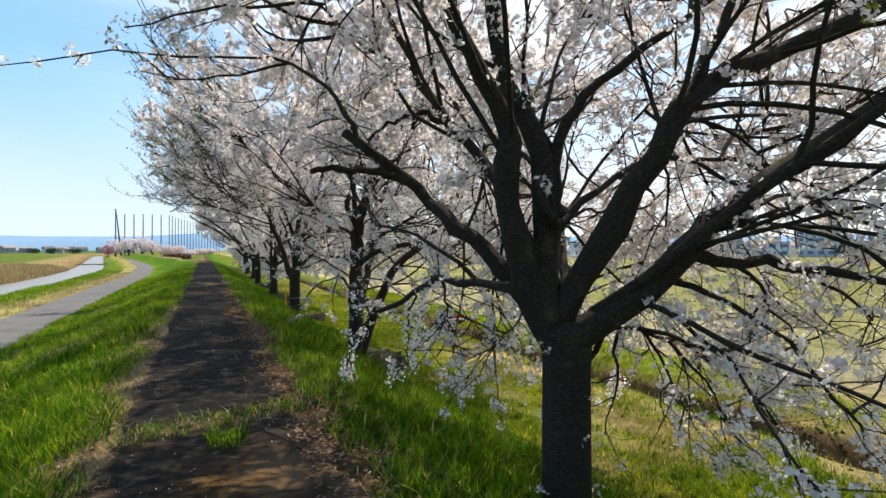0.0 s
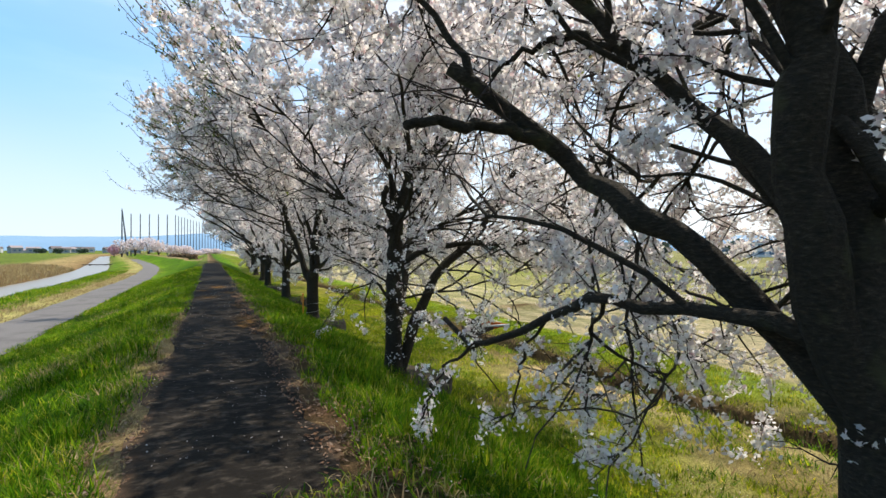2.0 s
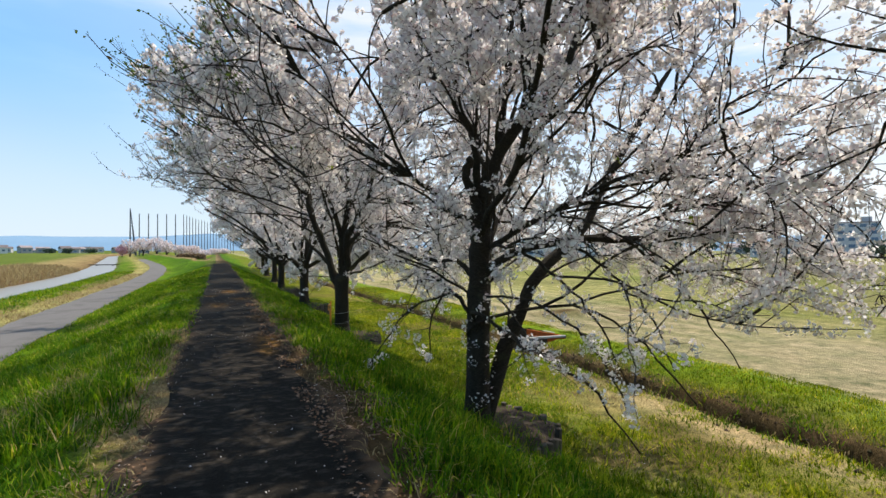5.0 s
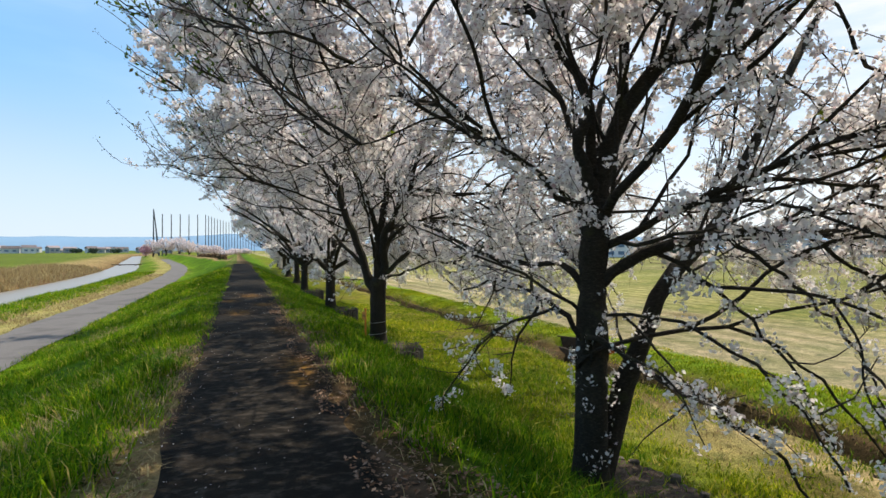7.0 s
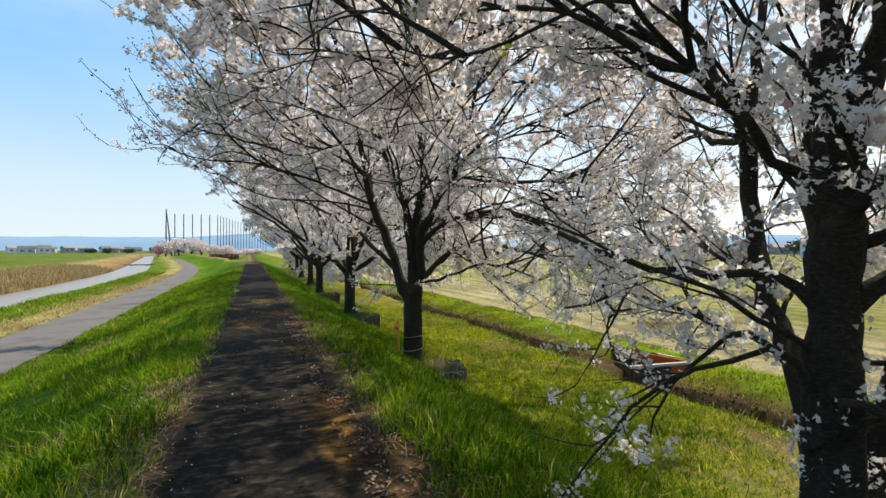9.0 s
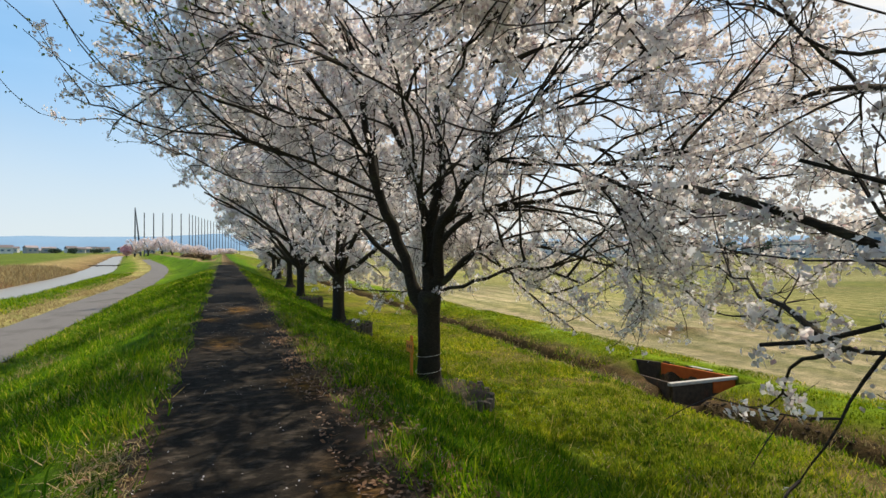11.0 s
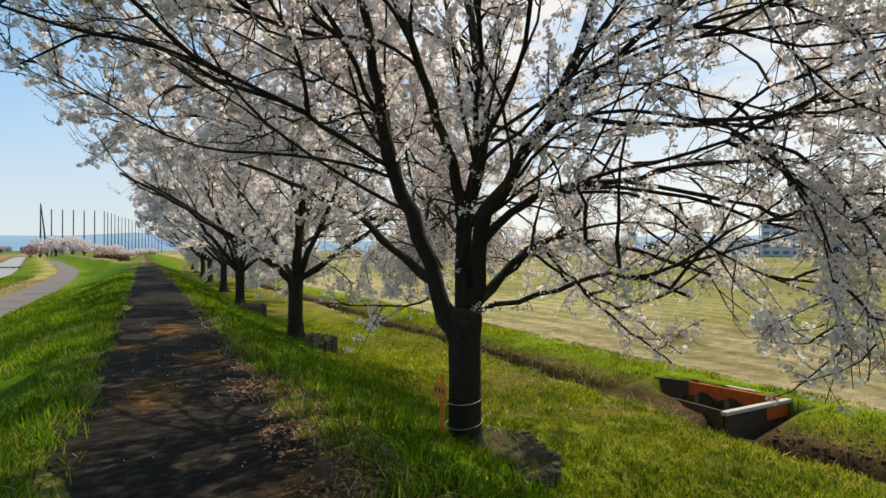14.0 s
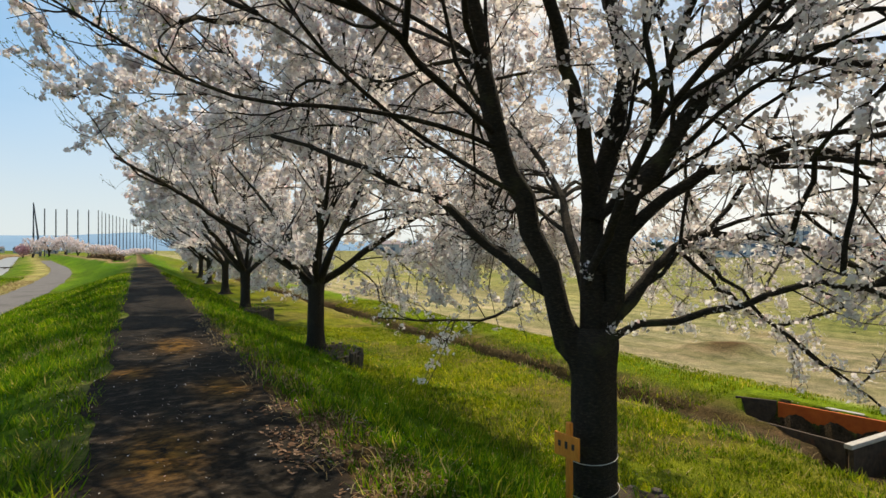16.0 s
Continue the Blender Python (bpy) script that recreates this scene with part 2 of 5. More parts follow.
M_BEAM = grainy("pale_weathered_beam", ((0.3, (0.28, 0.26, 0.23)), (0.7, (0.48, 0.45, 0.41))), 10, 0.85, 0.5, 0.004, squash=(0.6, 4, 4))


# ---- building helpers ----
def big_mesh(name, verts, faces):
    """A mesh from numpy vertices and a list of face arrays of equal-sided faces."""
    me = bpy.data.meshes.new(name)
    verts = np.asarray(verts, np.float32)
    me.vertices.add(len(verts))
    me.vertices.foreach_set("co", verts.ravel())
    faces = [np.asarray(f, np.int32) for f in faces if len(f)]
    sizes = np.concatenate([np.full(len(f), f.shape[1], np.int32) for f in faces])
    loops = np.concatenate([f.ravel() for f in faces])
    me.loops.add(len(loops))
    me.loops.foreach_set("vertex_index", loops)
    me.polygons.add(len(sizes))
    me.polygons.foreach_set("loop_start", np.concatenate(([0], np.cumsum(sizes)[:-1])).astype(np.int32))
    me.polygons.foreach_set("loop_total", sizes)
    me.update(calc_edges=True)
    me.validate()
    return me


def smooth(me):
    me.polygons.foreach_set("use_smooth", np.ones(len(me.polygons), bool))
    return me


def put(name, me, mat, parent=None, label="", category="", group="", kind=""):
    if mat is not None and not me.materials:
        me.materials.append(mat)
    ob = new(name, me)
    if parent is not None:
        ob.parent = parent
    return tagged(ob, label, category, group, kind)


def part(name, bm, mat, parent, label=""):
    me = bpy.data.meshes.new(name)
    bm.to_mesh(me)
    bm.free()
    return put(name, me, mat, parent, label)


def thing(name, at, label, category, group="", turn=0.0):
    ob = new(name)
    ob.matrix_basis = pose(*at, 0, 0, turn)
    return tagged(ob, label, category, group)


def box(size, at=(0, 0, 0), bevel=0.006, turn=0.0, bm=None):
    bm = bm or bmesh.new()
    made = bmesh.ops.create_cube(bm, size=1, matrix=pose(*at, 0, 0, turn) @ Matrix.Diagonal((*size, 1)))
    if bevel:
        edges = list({e for v in made["verts"] for e in v.link_edges})
        bmesh.ops.bevel(bm, geom=edges, offset=bevel, segments=1, affect="EDGES")
    return bm


def rod(r0, r1, h, at=(0, 0, 0), sides=10, bm=None, m=None):
    bm = bm or bmesh.new()
    bmesh.ops.create_cone(bm, cap_ends=True, segments=sides, radius1=r0, radius2=r1, depth=h, matrix=(m or Matrix()) @ pose(at[0], at[1], at[2] + h / 2))
    return bm


def unit(v):
    return v / np.maximum(np.linalg.norm(v, axis=-1, keepdims=True), 1e-9)


def value_noise(x, y, size, seed=0):
    """Smooth random field in 0..1 on a lattice of the given size."""
    x, y = np.asarray(x, float) / size, np.asarray(y, float) / size
    i, j = np.floor(x).astype(np.int64), np.floor(y).astype(np.int64)
    u, v = x - i, y - j
    u, v = u * u * (3 - 2 * u), v * v * (3 - 2 * v)

    def cell(a, b):
        h = (a * 374761393 + b * 668265263 + seed * 974634777) & 0x7FFFFFFF
        h = ((h ^ (h >> 13)) * 1274126177) & 0x7FFFFFFF
        return ((h ^ (h >> 16)) & 0xFFFF) / 65535.0
    return (cell(i, j) * (1 - u) + cell(i + 1, j) * u) * (1 - v) + (cell(i, j + 1) * (1 - u) + cell(i + 1, j + 1) * u) * v


# ---- lie of the land ----
TREES = [(2.76, 3.65), (3.43, 12.8), (3.38, 21.9), (3.73, 31.8), (3.92, 43.0), (4.5, 53.5), (4.8, 64.5), (5.2, 75.0), (5.6, 86.0), (6.0, 97.0)]
CROSS_X = [-3000, -60, -24, -20.5, -18.8, -17.8, -16.6, -14.4, -13.2, -12.3, -10, -7.5, -4.8, -4.4, -1.3, -0.8, 1.2, 1.6, 3.3, 4.8, 7.0, 9.1, 9.45, 9.6, 9.95, 10.2, 11.4, 12.6, 13.6, 40, 3000]
CROSS_Z = [-1.1, -0.95, -0.9, -1.0, -1.35, -1.75, -2.2, -2.2, -1.8, -1.42, -1.32, -1.27, -1.25, -1.2, -0.05, 0.0, 0.0, -0.05, -0.82, -1.47, -1.66, -1.72, -1.77, -2.15, -2.15, -1.74, -1.52, -1.55, -1.66, -1.75, -1.75]


def bend(y):
    """How far road and river swing to the left along the way."""
    y = np.asarray(y, float)
    near = np.clip(y - 55, 0, 75)
    return -0.00095 * near ** 2 - np.clip(y - 130, 0, 200) * 0.1425 - np.clip(y - 330, 0, None) * 0.05


def land(x, y):
    x, y = np.asarray(x, float), np.asarray(y, float)
    w = np.clip((-x - 1.0) / 3.0, 0, 1)
    flow = x - bend(y) * w
    wobble = ((value_noise(x * 0 + 3, y, 2.2, 5) - 0.5) * 0.5 + (value_noise(x * 0.5, y, 0.6, 6) - 0.5) * 0.35) * ((x > 8.5) & (x < 12.5))
    z = np.interp(flow + wobble, CROSS_X, CROSS_Z)
    rough = 0.05 * (value_noise(x, y, 0.9, 1) - 0.5) + 0.08 * (value_noise(x, y, 3.1, 2) - 0.5)
    flat = np.clip((np.abs(x - 0.2) - 1.1) / 0.6, 0, 1) * np.clip(np.abs(flow + 6.2) - 1.2, 0, 1)
    z = z + rough * flat
    # the outlet box widens the ditch
    inside = np.clip((25.25 - y) / 0.12, 0, 1) * np.clip((y - 21.9) / 0.7, 0, 1)
    lo, hi = 9.99 + np.clip(y - 22.7, 0, 3) * 0.33, 11.97 - np.clip(y - 22.7, 0, 3) * 0.15
    pit = inside * np.clip((x - lo) / 0.1, 0, 1) * np.clip((hi - x) / 0.1, 0, 1)
    z = z * (1 - pit) + np.minimum(z, -2.25) * pit
    # earth lies against its near side, with a hollow at the front corner
    bank = np.clip((26.6 - y) / 0.6, 0, 1) * np.clip((y - 22.8) / 0.4, 0, 1) * np.clip((lo + 0.03 - x) / 0.1, 0, 1) * (x > 9.2)
    z = z * (1 - bank) + np.maximum(z, -1.76 - 0.05 * (y - 22.7)) * bank
    z = z - 0.22 * np.exp(-((x - 9.85) ** 2 + (y - 22.2) ** 2) / 0.3)
    z = z + 0.35 * np.clip(np.exp(-((x - 16.8) / 1.8) ** 2 - ((y - 29.3) / 1.1) ** 2) * (0.5 + value_noise(x, y, 0.5, 39)) - 0.15, 0, 1)
    # the footpath's bank sinks into the fields far ahead
    far = np.clip((y - 75) / 60, 0, 1) ** 2
    return z * (1 - far * ((x > -4) & (x < 8))) + far * ((x > -4) & (x < 8)) * -0.6


def axis(*runs):
    return np.unique(np.concatenate([np.arange(a, b, s) for a, b, s in runs]).round(3))


def ground():
    xs = axis((-3000, -400, 260), (-400, -60, 20), (-60, -22, 2), (-22, -9, 0.4), (-9, 9, 0.25), (9, 12.4, 0.1), (12.4, 14, 0.25), (14, 40, 1.0), (40, 120, 6), (120, 400, 25), (400, 3001, 260))
    ys = axis((-400, -40, 40), (-40, -6, 3), (-6, 21.9, 0.36), (21.9, 26, 0.12), (26, 44, 0.36), (44, 130, 1.4), (130, 330, 6), (330, 900, 40), (900, 3901, 300))
    gx, gy = np.meshgrid(xs, ys)
    gz = land(gx, gy)
    nx, ny = len(xs), len(ys)
    k = (np.arange(ny - 1)[:, None] * nx + np.arange(nx - 1)[None]).ravel()
    me = smooth(big_mesh("ground", np.stack([gx, gy, gz], -1).reshape(-1, 3), [np.stack([k, k + 1, k + nx + 1, k + nx], 1)]))
    # colours of the zones across the way
    x, y = gx.ravel(), gy.ravel()
    flow = x - bend(y) * np.clip((-x - 1.0) / 3.0, 0, 1)
    jit = flow + ((value_noise(x, y, 1.3, 7) - 0.5) * 0.9 + (value_noise(x, y, 5, 8) - 0.5) * 0.6) * np.where((x > 8.9) & (x < 10.8), 0.25, np.where(np.abs(x) < 2.2, 0.35, 1.0))
    river_side = [(-1e9, (0.10, 0.14, 0.025)), (-28, (0.10, 0.14, 0.025)), (-25, (0.25, 0.20, 0.10)), (-20.2, (0.25, 0.19, 0.10)), (-18.4, (0.13, 0.085, 0.05)), (-13.6, (0.12, 0.09, 0.045)),
             (-12.7, (0.08, 0.155, 0.01)), (-10.0, (0.11, 0.17, 0.012)), (-9.4, (0.28, 0.26, 0.10)), (-7.9, (0.28, 0.26, 0.11)), (-7.4, (0.15, 0.13, 0.06)),
             (-5.5, (0.12, 0.13, 0.03)), (-4.9, (0.085, 0.16, 0.006)), (-1.35, (0.06, 0.14, 0.004)), (-1.05, (0.15, 0.145, 0.04)), (-0.85, (0.27, 0.205, 0.12))]
    field_side = [(1.0, (0.085, 0.056, 0.034)), (1.35, (0.08, 0.06, 0.03)), (1.6, (0.06, 0.075, 0.018)),
             (1.9, (0.05, 0.12, 0.004)), (4.4, (0.085, 0.16, 0.006)), (5.2, (0.12, 0.17, 0.010)), (8.6, (0.14, 0.15, 0.016)), (9.4, (0.20, 0.19, 0.06)), (9.55, (0.06, 0.045, 0.028)),
             (10.0, (0.06, 0.045, 0.025)), (10.3, (0.085, 0.06, 0.032)), (10.75, (0.10, 0.11, 0.02)), (11.1, (0.12, 0.17, 0.012)), (12.4, (0.13, 0.21, 0.01)), (13.0, (0.29, 0.26, 0.175)), (20, (0.29, 0.26, 0.175)), (27, (0.23, 0.22, 0.10)), (60, (0.20, 0.195, 0.095)), (1e9, (0.13, 0.17, 0.06))]
    zones = river_side + field_side
    zx = [a for a, _ in zones]
    col = np.stack([np.interp(jit, zx, [c[i] for _, c in zones]) for i in range(3)] + [np.zeros_like(x)], 1)
    col[:, 3] = np.clip((jit - 13.2) / 0.8, 0, 1) * np.clip((55 - jit) / 10, 0, 1) * np.clip((y - 14) / 8, 0, 1)
    # ragged growth on the river side
    rag = (0.62 + 0.5 * value_noise(x, y * 0.6, 1.1, 42) + 0.35 * (value_noise(x, y, 4.0, 43) - 0.2)) * (x < -4.2) + (x >= -4.2)
    col[:, :3] *= rag[:, None]
    reed = np.clip((value_noise(x, y * 0.5, 1.6, 44) - 0.55) * 4, 0, 1) * ((flow < -8.0) & (flow > -30))
    col[:, :3] = col[:, :3] * (1 - 0.6 * reed[:, None]) + np.array([0.26, 0.20, 0.10]) * 0.6 * reed[:, None]
    # the green comes up to the path further on
    late = np.clip((y - 13) / 4, 0, 1) * ((x > -1.4) & (x < -0.2)) * (0.5 + 0.5 * value_noise(x, y, 0.7, 37))
    col[:, :3] = col[:, :3] * (1 - late[:, None]) + np.array([0.06, 0.12, 0.008]) * late[:, None]
    # a heap of turned earth and a bare strip in the field beyond the ditch
    heap = np.clip(1.6 * np.exp(-((x - 16.8) / 2.0) ** 2 - ((y - 29.3) / 1.4) ** 2) + 1.3 * np.exp(-((x - 21.5) / 1.2) ** 2 - ((y - 29.5) / 2.5) ** 2) - 0.3 - 0.6 * value_noise(x, y, 0.5, 38), 0, 1)
    col[:, :3] = col[:, :3] * (1 - heap[:, None]) + np.array([0.13, 0.075, 0.045]) * heap[:, None]
    # bare patches in the lawn
    bare = np.clip((value_noise(x, y, 1.1, 14) * 0.6 + value_noise(x, y, 3.2, 15) * 0.6 - 0.62) * 8, 0, 1) * ((x > 4.2) & (x < 9.3)) * np.where(y > 18, 0.7, 1.0)
    worn = 1.5 * np.exp(-((x - 8.0) / 0.8) ** 2 - ((y - 21.4) / 0.7) ** 2) + 1.2 * np.exp(-((x - 7.4) / 0.5) ** 2 - ((y - 19.6) / 0.6) ** 2) + 1.5 * np.exp(-((x - 10.7) / 0.5) ** 2 - ((y - 27.6) / 1.9) ** 2)
    bare = np.maximum(bare, np.clip(worn - 0.2 - 0.8 * value_noise(x, y, 0.3, 46), 0, 1))
    col[:, :3] = col[:, :3] * (1 - 0.7 * bare[:, None]) + np.array([0.10, 0.068, 0.036]) * 0.7 * bare[:, None]
    # dry grass towards the ditch at the beginning of the way
    dry = np.clip((19 - y) / 5, 0, 1) * np.clip((x - 4.6) / 2.2, 0, 1) * (x < 9.4) + np.clip((14 - y) / 6, 0, 1) * (x > 10.3) * (x < 14)
    dry = dry * np.clip((value_noise(x, y, 0.8, 18) * 0.5 + value_noise(x, y, 2.6, 19) * 0.7 - 0.3) * 2.2, 0, 1)
    col[:, :3] = col[:, :3] * (1 - 0.85 * dry[:, None]) + np.array([0.27, 0.23, 0.115]) * 0.85 * dry[:, None]
    lip = np.clip(1.3 - np.abs(x - 8.7) / 0.6, 0, 1) * np.clip((18 - y) / 3, 0, 1) * np.clip(value_noise(x, y * 0.5, 1.2, 45) * 2.2 - 0.5, 0, 1)
    col[:, :3] = col[:, :3] * (1 - lip[:, None]) + np.array([0.34, 0.28, 0.16]) * lip[:, None]
    # mown stubble in rows, and plots of other growth, on the field
    field = np.clip((x - 13.3) / 0.6, 0, 1)
    plot = (value_noise(x * 0.35, y, 9, 11) - 0.5) * 2
    tone = 1 + 0.35 * plot * field * (y < 400)
    green = field * np.clip((value_noise(x, y * 0.6, 14, 12) * 0.6 + value_noise(x, y, 4, 13) * 0.45 - 0.53) * 5, 0, 1) * (y > 2)
    col[:, :3] *= tone[:, None]
    col[:, :3] = col[:, :3] * (1 - 0.75 * green[:, None]) + np.array([0.145, 0.165, 0.045]) * 0.75 * green[:, None]
    lo, hi = 9.98 + np.clip(y - 22.7, 0, 3) * 0.33, 12.0 - np.clip(y - 22.7, 0, 3) * 0.15
    col[(y > 21.9) & (y < 25.1) & (x > lo) & (x < hi), :3] = (0.05, 0.038, 0.026)
    attr = me.color_attributes.new("zone", "FLOAT_COLOR", "POINT")
    attr.data.foreach_set("color", col.astype(np.float32).ravel())
    return put("ground", me, M_GROUND, label="grassy levee, banks and flat fields reaching the horizon", category="ground", kind="structure")


def strip(name, left, right, ys, mat, lift, label, category, across=6, rag=0.0, seed=0, level=None):
    """A ribbon along the way between two edges (functions of y), laid on the land."""
    ys = np.asarray(ys)
    a = left(ys) + rag * (value_noise(ys, ys * 0, 0.45, seed) - 0.5) + rag * 1.3 * (value_noise(ys, ys * 0, 1.7, seed + 1) - 0.5)
    b = right(ys) + rag * (value_noise(ys, ys * 0 + 9, 0.45, seed + 2) - 0.5) + rag * 1.3 * (value_noise(ys, ys * 0, 1.9, seed + 3) - 0.5)
    s = np.linspace(0, 1, across)
    gx = a[:, None] * (1 - s) + b[:, None] * s
    gy = np.repeat(ys[:, None], across, 1)
    gz = land(gx, gy) + lift if level is None else np.full_like(gx, level)
    k = (np.arange(len(ys) - 1)[:, None] * across + np.arange(across - 1)[None]).ravel()
    me = smooth(big_mesh(name, np.stack([gx, gy, gz], -1).reshape(-1, 3), [np.stack([k, k + 1, k + across + 1, k + across], 1)]))
    return put(name, me, mat, label=label, category=category, kind="structure")


ground()
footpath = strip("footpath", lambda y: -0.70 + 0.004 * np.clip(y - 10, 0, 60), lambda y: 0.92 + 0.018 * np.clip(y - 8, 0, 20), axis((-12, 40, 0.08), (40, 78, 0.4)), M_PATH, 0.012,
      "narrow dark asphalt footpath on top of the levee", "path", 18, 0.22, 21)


def path_stains(ob):
    """Patches of orange moss, and earth washed over the edges and the worn strip across."""
    co = np.empty(len(ob.data.vertices) * 3)
    ob.data.vertices.foreach_get("co", co)
    x, y = co.reshape(-1, 3)[:, 0], co.reshape(-1, 3)[:, 1]
    moss = np.zeros_like(x)
    for cx, cy, w, h in ((0.65, 25.1, 0.25, 0.5), (-0.08, 23.1, 0.28, 0.6), (0.75, 15.7, 0.22, 0.9), (0.66, 15.0, 0.15, 0.5), (0.27, 4.1, 0.35, 0.3), (0.85, 19.5, 0.2, 0.6), (0.35, 28.5, 0.3, 0.8), (-0.3, 26.5, 0.2, 0.4)):
        moss = np.maximum(moss, np.exp(-((x - cx) / w) ** 2 - ((y - cy) / h) ** 2))
    edge = np.minimum(x + 0.70, 0.92 + 0.018 * np.clip(y - 8, 0, 20) - x)
    earth = np.clip(1.1 - edge / (0.03 + 0.17 * value_noise(x, y, 0.4, 33) * value_noise(x * 0, y, 1.6, 34) * 2), 0, 1)
    earth = np.maximum(earth, np.clip(1.2 - np.abs(y - 5.55 - 0.3 * x) / 0.3, 0, 1) * value_noise(x, y, 0.2, 35))
    earth = np.maximum(earth, 0.9 * np.exp(-((x - 0.6) / 0.45) ** 2 - ((y - 4.2) / 0.5) ** 2))
    earth = earth * np.clip(value_noise(x, y, 0.12, 36) * 1.6, 0, 1) * np.where(x < 0, np.clip((20 - y) / 5, 0.15, 1), np.clip((30 - y) / 10, 0.3, 1))
    attr = ob.data.color_attributes.new("stain", "FLOAT_COLOR", "POINT")
    attr.data.foreach_set("color", np.stack([moss, moss, moss, earth], 1).astype(np.float32).ravel())


path_stains(footpath)
strip("road", lambda y: -7.65 + bend(y), lambda y: -5.35 + bend(y), axis((-60, 130, 1.0), (130, 200, 4)), M_ROAD, 0.03, "grey asphalt service road along the river", "road", 5, 0.12, 31)
strip("river", lambda y: -18.2 + bend(y), lambda y: -12.9 + bend(y), axis((-80, 360, 4.0)), M_WATER, 0, "calm narrow river reflecting the sky", "water", 4, 0, 41, level=-1.76)


# ---- cherry trees ----
rng = np.random.default_rng(7)


def curve(points, n):
    """A smooth line through a few points (Catmull-Rom)."""
    p = np.asarray(points, float)
    p = np.concatenate([[2 * p[0] - p[1]], p, [2 * p[-1] - p[-2]]])
    out = []
    for s in np.linspace(0, len(p) - 3 - 1e-6, n):
        i, u = int(s), s - int(s)
        a, b, c, d = p[i:i + 4]
        out.append(0.5 * (2 * b + (c - a) * u + (2 * a - 5 * b + 4 * c - d) * u ** 2 + (3 * b - a - 3 * c + d) * u ** 3))
    return np.array(out)


def tubes(lines, radii, sides):
    """Tubes round many lines at once. lines: m x n x 3; radii: m x n."""
    lines, radii = np.asarray(lines, float), np.asarray(radii, float)
    m, n, _ = lines.shape
    tan = np.empty_like(lines)
    tan[:, 1:-1], tan[:, 0], tan[:, -1] = lines[:, 2:] - lines[:, :-2], lines[:, 1] - lines[:, 0], lines[:, -1] - lines[:, -2]
    tan = unit(tan)
    mean = unit(lines[:, -1] - lines[:, 0])
    ref = np.where(np.abs(mean[:, 2:3]) < 0.75, np.array([[0, 0, 1.0]]), np.array([[1.0, 0, 0]]))[:, None, :]
    u = unit(np.cross(tan, np.broadcast_to(ref, tan.shape)))
    v = np.cross(tan, u)
    ang = np.arange(sides) / sides * 2 * np.pi
    verts = lines[:, :, None] + radii[:, :, None, None] * (np.cos(ang)[None, None, :, None] * u[:, :, None] + np.sin(ang)[None, None, :, None] * v[:, :, None])
    base = (np.arange(m)[:, None, None] * n + np.arange(n - 1)[None, :, None]) * sides
    k, k2 = np.arange(sides)[None, None], (np.arange(sides)[None, None] + 1) % sides
    quads = np.stack([base + k, base + k2, base + k2 + sides, base + k + sides], -1).reshape(-1, 4)
    tip = (np.arange(m)[:, None] * n + n - 1) * sides + np.arange(sides)[None]
    return verts.reshape(-1, 3), [quads, tip] if sides > 4 else [quads]


def grow(start, way, length, n, lift, wild):
    """Lines that set out from start along way; lift bends them up or down as they go, wild makes them crooked."""
    p, d = start.copy(), unit(way)
    out = [p.copy()]
    step = (length / (n - 1))[:, None]
    for i in range(n - 1):
        d = unit(d + np.stack([0 * lift, 0 * lift, lift], 1) / (n - 1) + rng.normal(0, wild, d.shape))
        p = p + d * step
        out.append(p.copy())
    return np.stack(out, 1)


def crooked(start, way, length, lift, wild):
    """One limb that bends by its lift and changes its mind at every few joints."""
    d, p, out = unit(np.asarray(way, float)), np.array(start, float), []
    turn = np.zeros(3)
    for k in range(16):
        out.append(p.copy())
        if k % 3 == 0:
            turn = rng.normal(0, wild, 3)
        d = unit(d + turn + np.array([0, 0, lift / 15]) + rng.normal(0, wild * 0.5, 3))
        p = p + d * length / 15
    return np.array(out)


def offshoots(lines, count, lo, hi, spread, trunk, up, outward):
    """Start points, ways and how far along for side shoots, spread over the lines by their length."""
    m, n, _ = lines.shape
    span = np.linalg.norm(np.diff(lines, axis=1), axis=2).sum(1)
    pick = rng.choice(m, count, p=span / span.sum())
    s = rng.uniform(lo, hi, count) * (n - 1)
    i = np.minimum(s.astype(int), n - 2)
    f = (s - i)[:, None]
    start = lines[pick, i] * (1 - f) + lines[pick, i + 1] * f
    tan = unit(lines[pick, i + 1] - lines[pick, i])
    side = unit(np.cross(tan, rng.normal(size=tan.shape)))
    ang = np.radians(rng.uniform(*spread, count))[:, None]
    out = unit((start - trunk) * np.array([1, 1, 0.25]))
    way = unit(tan * np.cos(ang) + side * np.sin(ang) + out * outward + np.array([0, 0, 1.0]) * up)
    return start, way, s / (n - 1), pick


